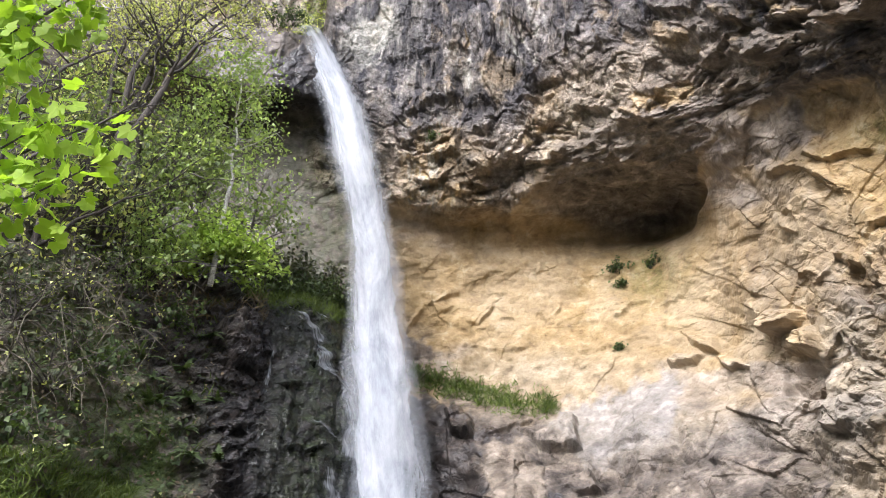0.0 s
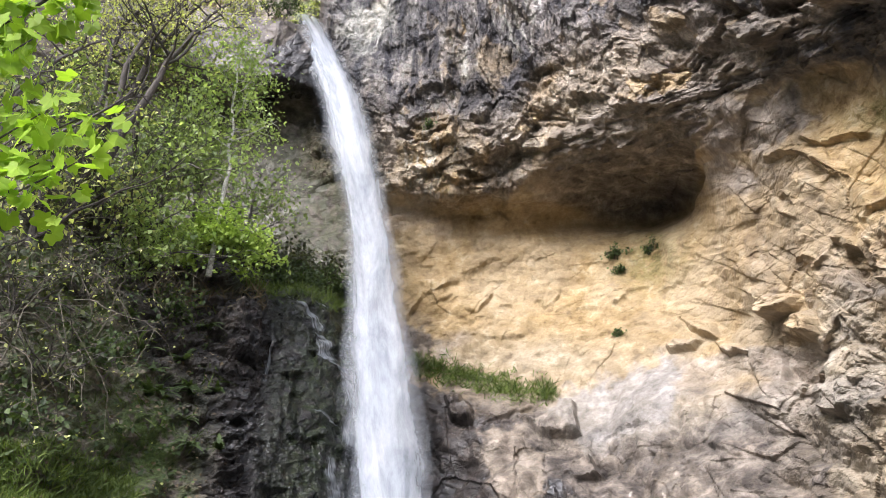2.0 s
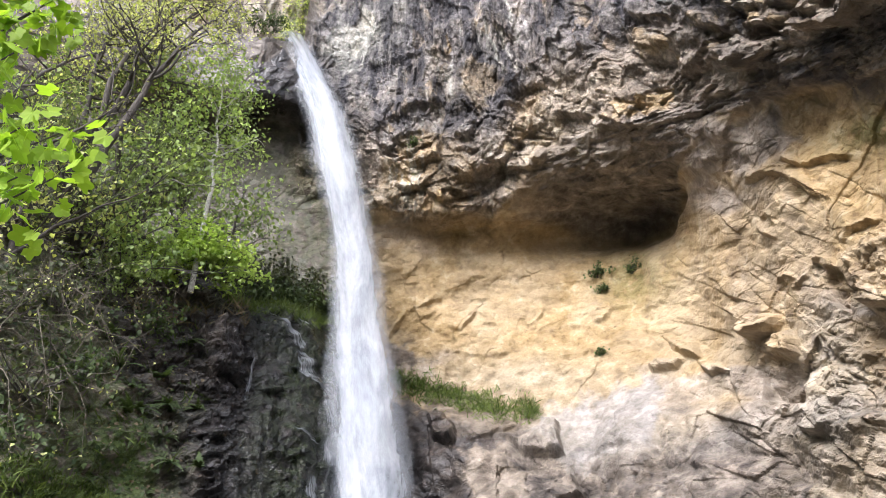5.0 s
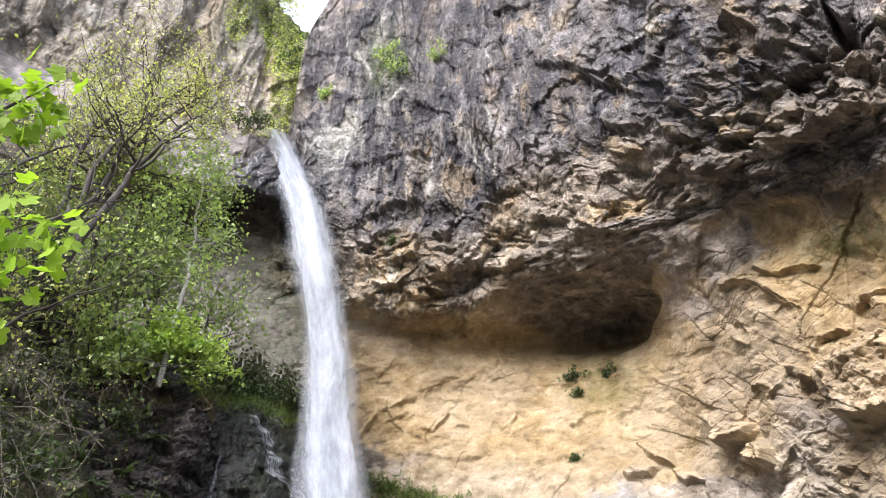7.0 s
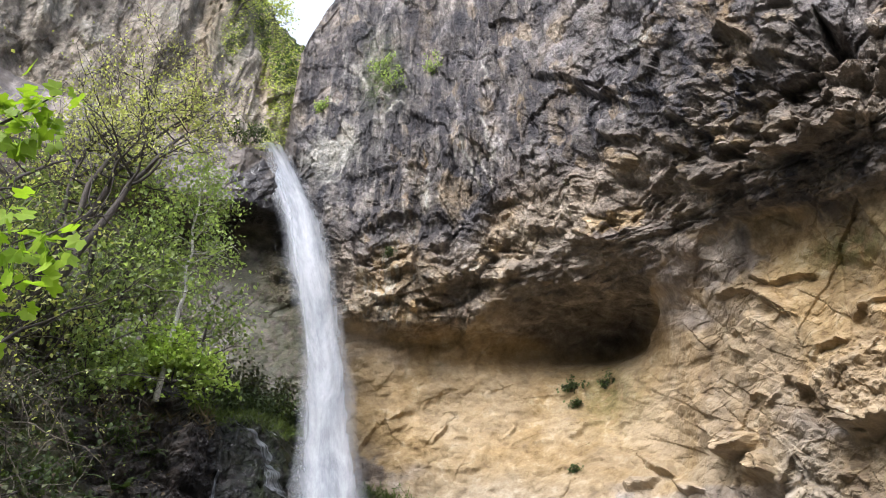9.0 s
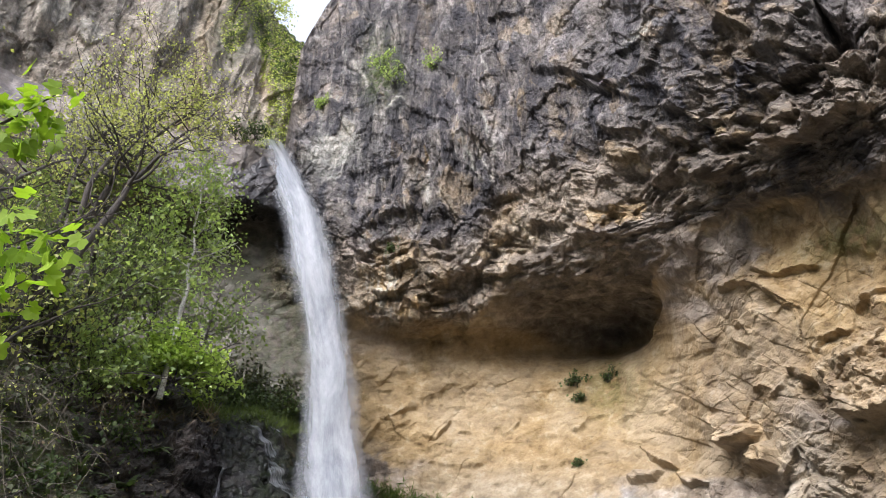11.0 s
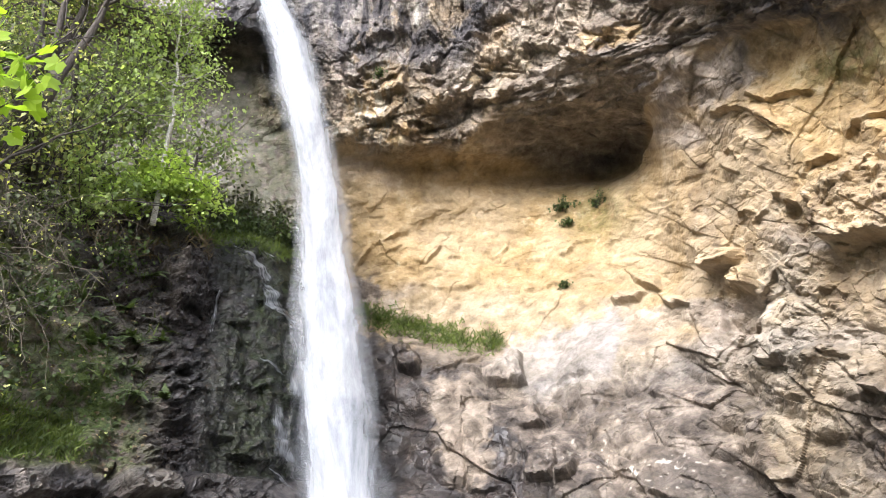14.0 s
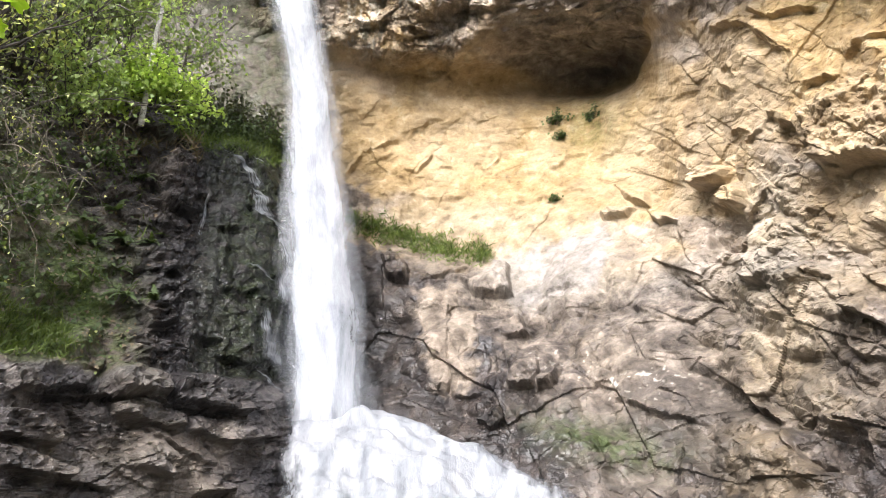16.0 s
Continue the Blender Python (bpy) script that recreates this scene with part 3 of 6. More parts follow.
# the grey cliff
hewn.lip(0.36, 1.6, 1.2, (10.33, 48.80), (11.36, 48.14), (14.33, 47.73), (16.86, 46.78), (19.00, 45.75), (21.23, 44.41))
hewn.lip(0.30, 0.8, 0.6, (15.34, 47.26), (18.05, 46.18), (20.88, 45.95))
hewn.lip(0.35, 0.8, 0.8, (-5.25, 38.27), (-3.60, 38.68), (-1.69, 39.30), (0.50, 39.67))
hewn.lip(0.20, 0.6, 0.4, (-6.91, 41.70), (-4.44, 42.27), (-1.92, 42.70), (1.17, 42.71), (3.24, 43.03))
hewn.cleft(0.35, 0.30, (0.20, 38.60), (0.13, 37.76), (0.36, 36.81))
hewn.cleft(0.22, 0.12, (-2.19, 46.36), (-1.78, 44.51), (-0.12, 42.87), (0.65, 39.67))
hewn.cleft(0.20, 0.12, (1.90, 46.09), (1.56, 44.22), (1.69, 42.72), (1.49, 40.07))
hewn.cleft(0.22, 0.12, (-1.66, 42.64), (-2.31, 41.10), (-3.33, 38.39))
hewn.cleft(0.22, 0.14, (3.26, 46.84), (4.04, 44.60), (4.88, 42.33), (5.73, 40.61))
hewn.cleft(0.20, 0.12, (5.42, 46.07), (6.38, 43.80), (7.18, 41.51), (7.93, 39.96))
hewn.cleft(0.22, 0.14, (-4.43, 46.98), (-4.49, 45.12), (-4.51, 42.87), (-4.77, 40.58))
hewn.cleft(0.22, 0.14, (-6.43, 47.57), (-6.38, 46.10), (-6.64, 44.21))
hewn.cleft(0.35, 0.20, (-5.52, 53.04), (-4.46, 50.98), (-4.02, 49.20))
hewn.cleft(0.30, 0.16, (1.48, 52.62), (1.81, 51.20), (2.70, 50.13))
hewn.cleft(0.40, 0.25, (5.42, 52.95), (5.54, 51.53), (5.70, 50.09))
hewn.cleft(0.30, 0.18, (10.02, 50.98), (10.42, 49.52), (10.58, 48.60))
hewn.cleft(0.25, 0.14, (7.26, 49.32), (6.72, 47.88), (6.96, 46.39))
hewn.cleft(0.40, 0.30, (8.87, 45.38), (9.16, 44.43), (9.78, 43.83))
hewn.lip(0.40, 0.5, 0.6, (4.79, 38.99), (5.68, 39.20), (7.15, 39.31), (8.39, 39.49))
hewn.block(0.22, 0.05, -0.15, (1.16, 37.17), (2.24, 38.63), (3.17, 38.25), (2.59, 36.95))
hewn.block(0.22, 0.0, -0.12, (5.37, 37.31), (6.24, 38.70), (7.73, 38.38), (7.51, 37.09))
hewn.block(0.20, 0.0, -0.12, (16.28, 44.00), (16.90, 45.52), (18.31, 45.04), (17.69, 43.41))
hewn.lip(0.35, 0.5, 0.5, (15.91, 43.40), (16.96, 43.58), (18.43, 43.31), (19.31, 42.81))
hewn.block(0.22, 0.0, -0.10, (16.24, 42.50), (17.62, 43.08), (18.78, 42.66), (19.76, 41.54), (17.55, 41.55))
hewn.block(0.28, 0.0, -0.15, (21.60, 43.34), (23.04, 42.86), (24.26, 41.74), (22.34, 42.09))
hewn.lip(0.45, 0.7, 0.7, (22.43, 44.16), (23.98, 43.51), (25.34, 42.42), (28.09, 42.11), (30.43, 42.08))
hewn.lip(0.35, 0.5, 0.5, (23.35, 41.39), (25.01, 41.37), (27.27, 41.11), (28.78, 40.16), (29.82, 40.50))
hewn.block(0.30, 0.0, -0.2, (22.91, 41.02), (24.83, 40.80), (26.95, 40.14), (27.17, 39.42), (25.39, 38.83), (23.43, 40.03))
hewn.lip(0.60, 0.6, 1.2, (28.28, 48.39), (29.90, 47.92), (31.13, 47.23), (32.15, 46.37))
hewn.lip(0.35, 0.5, 0.6, (26.58, 45.34), (29.22, 45.09), (31.31, 44.25))
hewn.lip(0.30, 0.4, 0.5, (29.80, 46.48), (31.47, 45.75), (34.10, 45.14), (35.62, 44.37))
hewn.block(-1.1, 0.0, 0.0, (37.19, 47.58), (37.98, 46.21), (38.90, 45.33), (39.20, 43.39), (37.16, 44.67), (36.44, 46.00))
hewn.lip(0.5, 0.7, 1.0, (35.34, 43.80), (37.20, 42.96), (38.79, 42.62), (40.22, 41.66), (42.96, 40.27))
hewn.block(0.45, 0.0, -0.2, (30.83, 41.72), (32.63, 41.86), (34.37, 40.72), (33.42, 39.52), (31.65, 40.02), (30.35, 39.99))
hewn.lip(0.55, 0.9, 1.2, (29.73, 39.67), (30.54, 40.02), (31.85, 39.97), (33.03, 39.42), (34.31, 40.07), (36.47, 40.57), (38.98, 39.81), (42.71, 38.39))
hewn.lip(0.35, 0.6, 0.6, (9.52, 38.37), (11.88, 38.02), (14.17, 37.44), (16.59, 36.54))
hewn.lip(0.30, 0.6, 0.5, (16.59, 36.54), (19.13, 36.67), (21.45, 36.88), (23.27, 36.95))
hewn.lip(0.30, 0.5, 0.5, (-5.31, 36.55), (-3.40, 36.29), (-1.95, 35.79))
hewn.lip(0.30, 0.5, 0.5, (0.36, 36.62), (2.74, 35.89), (5.12, 37.01), (7.94, 36.47), (10.29, 36.42))
hewn.lip(0.35, 0.5, 0.5, (-4.11, 33.78), (-1.83, 33.70), (0.48, 33.01), (3.65, 33.22))
hewn.block(0.30, 0.0, -0.25, (4.52, 35.42), (5.56, 35.93), (7.33, 35.65), (7.65, 34.88), (5.33, 34.72))
hewn.block(0.25, 0.0, -0.25, (7.64, 35.41), (8.31, 36.34), (8.85, 36.04), (8.69, 35.22))
hewn.block(0.25, 0.0, -0.25, (0.88, 35.11), (2.74, 35.89), (3.90, 35.12), (2.74, 34.29))
hewn.block(0.20, 0.1, -0.2, (-3.68, 36.85), (-2.09, 37.88), (0.09, 37.57), (0.40, 35.48), (-1.91, 35.03), (-3.35, 35.72))
hewn.cleft(0.40, 0.22, (-2.50, 36.91), (-1.93, 36.85))
hewn.cleft(0.35, 0.18, (-0.89, 36.13), (-0.42, 36.11))
hewn.lip(0.45, 0.7, 0.5, (-5.82, 32.84), (-3.94, 31.82), (-1.72, 31.93), (-0.36, 31.29), (0.96, 31.92), (3.19, 31.71), (5.86, 31.38), (8.92, 30.97))
# the ochre wall
hewn.lip(0.28, 0.8, 0.4, (-3.75, 23.31), (-3.30, 23.98), (-2.64, 24.77), (-1.84, 25.44), (-0.40, 25.95), (0.19, 25.90))
hewn.lip(0.16, 0.4, 0.3, (-1.93, 24.69), (-0.77, 24.81), (0.04, 25.25))
hewn.cleft(0.16, 0.14, (-0.07, 26.04), (0.52, 25.91))
hewn.lip(0.20, 0.5, 0.3, (0.07, 24.39), (1.53, 24.24), (2.22, 24.97), (3.05, 25.58))
hewn.cleft(0.22, 0.16, (3.32, 24.53), (4.23, 24.39))
hewn.lip(0.18, 0.4, 0.3, (6.03, 24.91), (6.52, 24.49), (7.23, 24.86), (7.99, 25.34))
hewn.lip(0.20, 0.6, 0.3, (11.07, 24.49), (12.10, 24.52), (12.75, 25.23), (14.60, 25.50))
hewn.lip(0.16, 0.5, 0.3, (14.36, 24.77), (15.79, 25.04), (16.57, 25.79), (17.41, 26.31))
hewn.lip(0.12, 0.5, 0.3, (-2.51, 26.27), (-1.85, 25.67), (-1.46, 26.32))
hewn.lip(0.10, 0.6, 0.3, (0.12, 22.80), (2.60, 22.40), (5.89, 22.87))
hewn.lip(0.10, 0.6, 0.3, (8.38, 24.16), (10.04, 24.30), (11.46, 23.87))
hewn.lip(0.10, 0.5, 0.3, (6.71, 22.30), (9.58, 22.43), (12.43, 22.70), (14.85, 22.95))
# the right wall
hewn.lip(0.30, 0.6, 0.4, (25.79, 33.01), (27.07, 32.37), (28.39, 32.25), (30.64, 32.25))
hewn.lip(0.40, 0.7, 0.45, (23.07, 31.94), (24.69, 32.17), (25.65, 32.01), (26.70, 31.20), (27.41, 30.31), (28.17, 29.83))
hewn.cleft(0.20, 0.12, (25.31, 31.51), (24.94, 31.06), (24.46, 30.68))
hewn.cleft(0.18, 0.10, (25.31, 31.51), (25.39, 30.63), (25.50, 30.02))
hewn.lip(0.28, 0.5, 0.35, (23.25, 30.16), (23.69, 29.53), (24.17, 29.67), (24.83, 28.73))
hewn.lip(0.28, 0.5, 0.35, (23.31, 28.95), (24.02, 28.42), (24.72, 27.89))
hewn.lip(0.35, 0.8, 0.5, (31.66, 28.71), (32.64, 29.31), (33.75, 29.65), (35.16, 29.84))
hewn.lip(0.30, 0.6, 0.4, (28.63, 27.04), (29.89, 27.70), (30.82, 27.93), (31.64, 27.56))
hewn.block(0.55, 0.04, -0.05, (28.93, 26.15), (31.20, 27.03), (33.04, 27.60), (35.10, 27.79), (34.44, 22.35), (31.82, 22.36), (29.48, 22.69))
hewn.lip(0.35, 0.5, 0.7, (29.20, 23.16), (30.10, 22.17), (31.11, 22.14), (32.19, 22.57), (33.83, 22.54))
hewn.lip(0.22, 0.4, 0.4, (23.87, 25.23), (24.80, 25.46), (25.69, 25.12))
hewn.lip(0.35, 0.5, 0.4, (24.97, 24.43), (26.07, 25.20), (26.94, 25.92), (27.58, 26.31))
hewn.block(0.30, 0.0, 0.0, (26.83, 26.19), (27.35, 26.49), (28.07, 26.16), (28.20, 25.57), (27.57, 25.47))
hewn.block(-0.35, 0.0, 0.0, (27.56, 25.68), (28.29, 25.42), (28.55, 23.97), (28.15, 22.69), (27.35, 23.09))
hewn.cleft(0.22, 0.12, (24.51, 24.64), (24.07, 23.73), (24.09, 22.64))
hewn.block(0.50, 0.0, -0.2, (21.32, 22.70), (22.16, 23.49), (23.88, 23.36), (23.54, 22.67), (22.64, 22.27), (21.59, 21.94))
hewn.lip(0.30, 0.4, 0.7, (21.14, 22.43), (22.15, 21.96), (23.52, 22.46), (24.01, 23.19))
hewn.block(0.55, 0.0, -0.2, (23.04, 21.21), (23.50, 21.99), (24.52, 22.48), (24.46, 20.76), (23.52, 20.79))
hewn.block(-0.35, 0.0, 0.1, (21.94, 20.59), (22.49, 20.83), (24.22, 20.50), (24.00, 17.91), (21.66, 18.50))
hewn.cleft(0.22, 0.12, (22.10, 20.72), (21.74, 19.73), (21.38, 18.67))
hewn.cleft(0.25, 0.14, (15.87, 23.33), (16.33, 22.40), (16.96, 21.83), (17.97, 21.31), (18.78, 20.29), (19.80, 20.28), (19.92, 19.05), (20.15, 18.26), (20.67, 17.41))
hewn.block(0.28, 0.0, -0.2, (15.00, 21.37), (15.81, 21.76), (17.28, 21.44), (16.78, 20.95), (15.28, 20.75))
hewn.block(0.25, 0.05, -0.1, (16.06, 23.05), (17.98, 22.42), (18.29, 21.44), (17.08, 21.90))
hewn.block(0.25, 0.05, -0.15, (17.89, 21.32), (18.84, 21.09), (19.92, 20.27), (18.78, 20.29))
hewn.lip(0.45, 0.7, 0.7, (23.42, 16.52), (24.08, 16.10), (25.13, 16.08), (25.71, 16.52))
hewn.cleft(0.28, 0.14, (26.08, 21.56), (26.72, 19.91), (27.62, 18.73), (28.27, 17.44), (28.13, 15.91))
hewn.lip(0.28, 0.5, 0.4, (27.88, 16.08), (28.69, 15.85), (29.46, 15.48))
hewn.lip(0.25, 0.5, 0.4, (28.21, 19.78), (29.09, 19.94), (29.84, 19.27))
hewn.block(0.35, 0.0, -0.1, (29.78, 15.38), (31.08, 15.43), (32.80, 14.33), (32.49, 12.35), (30.75, 13.20), (29.86, 13.64))
hewn.lip(0.35, 0.4, 0.8, (29.74, 13.72), (30.92, 13.26), (32.47, 12.22))
hewn.block(0.30, 0.0, -0.2, (30.95, 15.65), (33.16, 16.59), (32.80, 14.33), (31.93, 14.78))
hewn.cleft(0.28, 0.15, (28.41, 15.53), (28.99, 14.42), (29.48, 13.26), (29.49, 11.96))
hewn.cleft(0.28, 0.14, (28.09, 12.08), (28.80, 10.65), (29.27, 10.34), (29.48, 9.11), (30.02, 8.54), (30.96, 8.28))
hewn.lip(0.35, 0.5, 0.6, (29.46, 11.96), (30.00, 11.30), (30.69, 10.63), (31.63, 10.76))
hewn.lip(0.50, 0.8, 0.7, (22.84, 9.55), (23.74, 8.12), (24.58, 7.53), (25.32, 7.16))
hewn.lip(0.35, 0.6, 0.5, (25.32, 7.16), (26.09, 6.99), (27.10, 7.42), (28.30, 6.90), (29.96, 6.56))
hewn.cleft(0.22, 0.12, (25.95, 9.12), (25.61, 7.93), (26.17, 7.12))
hewn.block(-0.30, 0.0, 0.15, (25.10, 6.89), (28.27, 6.63), (29.93, 6.40), (29.53, 4.62), (27.02, 4.20), (25.89, 5.38))
hewn.cleft(0.25, 0.16, (24.55, 7.29), (25.29, 5.74), (27.00, 4.10))
# low middle
hewn.cleft(0.28, 0.14, (4.02, 15.07), (4.30, 13.00), (4.47, 11.12), (3.94, 9.55))
hewn.cleft(0.22, 0.14, (2.15, 13.80), (1.78, 12.97), (1.14, 12.02))
hewn.cleft(0.20, 0.12, (6.06, 14.89), (6.25, 13.00), (5.66, 11.50))
hewn.cleft(0.14, 0.10, (6.71, 12.55), (6.93, 11.13), (6.76, 9.64))
hewn.cleft(0.14, 0.10, (7.25, 12.55), (7.39, 11.13), (7.29, 9.64))
hewn.cleft(0.18, 0.12, (7.91, 12.62), (8.00, 11.12), (7.67, 9.56))
hewn.block(0.30, 0.06, -0.1, (8.17, 12.32), (9.95, 12.67), (10.24, 10.73), (9.83, 9.63), (8.12, 9.56))
hewn.lip(0.40, 0.6, 0.6, (9.82, 9.41), (10.77, 9.76), (11.32, 10.42), (11.50, 11.16))
hewn.block(0.25, 0.0, -0.1, (10.23, 10.66), (11.50, 11.16), (11.15, 9.91), (10.09, 9.48))
hewn.lip(0.25, 0.5, 0.4, (6.72, 13.57), (8.19, 13.29), (9.43, 13.58), (9.76, 14.48))
hewn.block(0.22, 0.1, 0.0, (6.71, 13.38), (7.43, 14.81), (8.81, 15.25), (9.36, 13.73), (8.19, 13.22))
hewn.cleft(0.24, 0.14, (12.22, 6.76), (13.22, 6.18), (13.99, 5.53))
hewn.cleft(0.20, 0.12, (14.22, 5.89), (15.22, 6.30), (16.45, 5.93))
hewn.block(0.40, 0.0, -0.1, (6.03, 8.46), (7.06, 8.97), (7.79, 7.65), (7.03, 6.78), (6.14, 7.36))
hewn.lip(0.25, 0.5, 0.4, (3.94, 9.18), (5.46, 9.05), (6.91, 9.34))
hewn.cleft(0.20, 0.12, (13.46, 12.90), (14.24, 11.76), (14.93, 10.93))
hewn.lip(0.20, 0.5, 0.4, (11.38, 11.09), (12.42, 11.59), (13.28, 11.34))
hewn.lip(0.25, 0.7, 0.4, (14.84, 9.18), (15.91, 8.72), (17.31, 8.12), (19.07, 7.93), (20.41, 7.18))
hewn.cleft(0.30, 0.2, (18.91, 5.89), (18.69, 4.85), (18.23, 3.82))
hewn.cleft(0.22, 0.14, (19.51, 4.84), (19.60, 3.81), (19.75, 2.79))
hewn.block(0.30, 0.05, -0.12, (4.28, 17.47), (5.47, 18.16), (6.76, 18.76), (8.27, 17.91), (8.44, 16.39), (6.26, 16.03))
hewn.lip(0.25, 0.5, 0.4, (1.42, 16.82), (2.69, 17.07), (4.28, 17.62), (5.88, 18.31))
hewn.block(0.45, 0.05, -0.1, (-0.71, 18.52), (0.45, 18.55), (1.31, 17.81), (1.18, 16.82), (0.06, 16.95))
hewn.cleft(0.25, 0.2, (-1.71, 17.80), (-0.10, 17.09), (1.11, 16.55))
hewn.lip(0.15, 0.5, 0.4, (12.69, 15.16), (14.38, 14.50), (16.30, 15.02))
hewn.lip(0.20, 0.5, 0.4, (16.33, 15.39), (17.75, 14.36), (18.84, 14.08))
hewn.lip(0.20, 0.4, 0.4, (9.80, 15.99), (11.39, 16.52), (12.95, 16.65))
hewn.cleft(0.18, 0.12, (20.57, 16.24), (21.35, 15.60), (21.91, 15.05))
cliff = Rock(az, el, reach, relief)

ochre = np.clip(wall * 1.0 + 0.85 * right + 0.34 * under + 0.48 * low + upper * (0.38 * slabby + 0.35 * step(vnoise(U * 0.9, V * 0.5, 7) + 0.4 * grain, 0.18, 0.40) + 0.45 * step(jag_tone + 0.5 * big_tone, 0.45, 0.55)), 0, 1)
ochre *= 1 - 0.5 * step(fbm(U * 0.5, V * 1.2, 23), 0.15, 0.5)
ochre += 0.5 * spot(Aw, Ew, 32, 31, 5, 3.5)
ochre *= 1 - 0.55 * step(-A, 6, 9) - 0.4 * step(-A, 12, 14) * step(E, 36, 39)
speck = step(vnoise(U * 11, V * 11, 403) + 0.6 * vnoise(U * 23, V * 23, 404), 0.34, 0.46) * step(spot(Aw, Ew, 18.0, 9.6, 5.0, 1.5, -6) + spot(Aw, Ew, 12, 12.0, 3.5, 1.5, 20) + 0.4 * grain, 0.30, 0.75)
patch = step(0.3 * fold_tone + 0.7 * soft_tone + 1.6 * fbm(U * 0.4, V * 0.55, 405) + 0.3 * grain, -0.15, 0.25)
pale = 0.4 * spot(Aw, Ew, 12, 17.5, 6, 1.8, -4) + 0.2 * spot(Aw, Ew, 21, 15, 4, 3) + 0.35 * spot(Aw, Ew, 6, 21, 9, 1.6) + 0.5 * spot(Aw, Ew, 25.5, 18, 1.6, 4) \
    + 0.3 * spot(Aw, Ew, 29, 13, 2, 4) + 0.15 * upper * step(small + 0.5 * mid, 0.25, 0.5) + 0.55 * upper * step(post_tone + 0.9 * vnoise(U * 1.2, V * 0.4, 77) + 0.3 * grain, 0.5, 0.65) * (1 - step(A, 6, 12)) + 0.5 * spot(Aw, Ew, -9.5, 42.5, 1.4, 2.0) + 0.5 * spot(Aw, Ew, -5.5, 44.2, 1.6, 1.8) \
    + 0.6 * columns * step(post, 0.2, 0.5)
# brown rock; on the soffit of the hollow (under) it also paints shade
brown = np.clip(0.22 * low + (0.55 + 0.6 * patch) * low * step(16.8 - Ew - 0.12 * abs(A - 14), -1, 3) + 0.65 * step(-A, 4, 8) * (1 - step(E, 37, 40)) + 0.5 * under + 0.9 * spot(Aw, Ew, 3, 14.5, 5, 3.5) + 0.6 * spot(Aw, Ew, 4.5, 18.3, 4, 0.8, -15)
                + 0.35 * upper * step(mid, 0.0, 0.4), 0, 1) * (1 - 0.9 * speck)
pale = np.clip(pale + 0.9 * speck, 0, 1)
# wet rock; left of the fall this layer also darkens the wall as shade
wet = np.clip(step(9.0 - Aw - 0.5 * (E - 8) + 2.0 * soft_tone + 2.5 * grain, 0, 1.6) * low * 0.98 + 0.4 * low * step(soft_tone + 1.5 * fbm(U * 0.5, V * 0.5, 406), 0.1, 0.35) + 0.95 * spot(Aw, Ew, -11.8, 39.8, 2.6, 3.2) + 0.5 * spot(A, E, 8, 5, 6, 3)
              + 0.5 * step(-A, 6, 9) * (1 - step(E, 36, 38)) + 0.5 * low * step(13 - Ew, 0, 6), 0, 1)
moss = np.clip(0.35 * step(-A, 6, 9) * (1 - step(E, 34, 38)) + 0.9 * spot(Aw, Ew, 14, 6.3, 4, 1.3, -8) + 0.35 * spot(A, E, 14.5, 27, 2.5, 2.0) + 0.8 * spot(Aw, Ew, -4.0, 48.5, 1.5, 2.0) + 0.5 * spot(A, E, 33, 33.2, 3.5, 1.0), 0, 1)
# dark staining, plus painted shade in the hollow, right overhang and lip recess
stain_shade = np.clip(0.85 * upper * step(Ew, brow + 1.0, brow + 5) * (1 - 0.6 * step(A, 26, 32)) + 0.35 * spot(A, E, 15, 30.0, 4, 1.2) + 0.9 * spot(Aw, Ew, 32, 38, 8, 2.2) + 0.7 * spot(Aw, Ew, 27, 43.5, 8, 2.5) + 0.5 * spot(A, E, -10, 38, 4, 5)
                + 0.3 * right * step(fbm(U, V * 0.3, 29), 0.1, 0.4), 0, 1)
# face tones; shade of the right overhang and fall-side wall is painted in
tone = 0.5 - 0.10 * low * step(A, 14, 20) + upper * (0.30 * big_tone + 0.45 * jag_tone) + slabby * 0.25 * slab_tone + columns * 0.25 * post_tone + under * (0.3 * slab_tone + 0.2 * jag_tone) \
    - 0.2 * step(-A, 6.5, 9) * (1 - step(E, 36, 38)) + wall * (0.12 * slab_tone + 0.12 * jag_tone) + right * (0.25 * diag_tone + 0.15 * jag_tone) + low * (0.34 * soft_tone + 0.30 * fold_tone + 0.12 * big_tone + 0.7 * speck + 0.15 * nicks_tone) + (upper + under) * 0.2 * nicks_tone + upper * (0.3 * post_tone + 0.1 * fold_tone) * (1 - rightness) + 0.22 * spot(A, E, 31, 31.5, 6, 3.0) - 0.15 * spot(A, E, 29, 42, 9, 5)
rugged = np.clip(0.22 + 0.78 * upper + 0.30 * flowstone + 0.10 * right + 0.12 * low + 0.35 * under, 0, 1)
kinds = {"ochre": ochre, "pale": pale, "brown": brown, "wet": wet, "moss": moss, "stain_shade": stain_shade, "tone": tone, "rugged": rugged}
tint = Chisel(az, el, relief, 0.8 * fine_a + 0.5 * tiny_a, 0.8 * fine_e + 0.5 * tiny_e, kinds)
tint.paint("pale", 0.25, 0.5, (6.67, 17.55), (8.29, 18.97), (11.90, 19.71), (15.69, 20.46), (15.71, 17.66), (12.92, 15.90), (9.79, 15.42), (7.84, 16.21))
tint.paint("ochre", 0.15, 0.5, (6.67, 17.55), (8.29, 18.97), (11.90, 19.71), (15.69, 20.46), (15.71, 17.66), (12.92, 15.90), (9.79, 15.42), (7.84, 16.21))
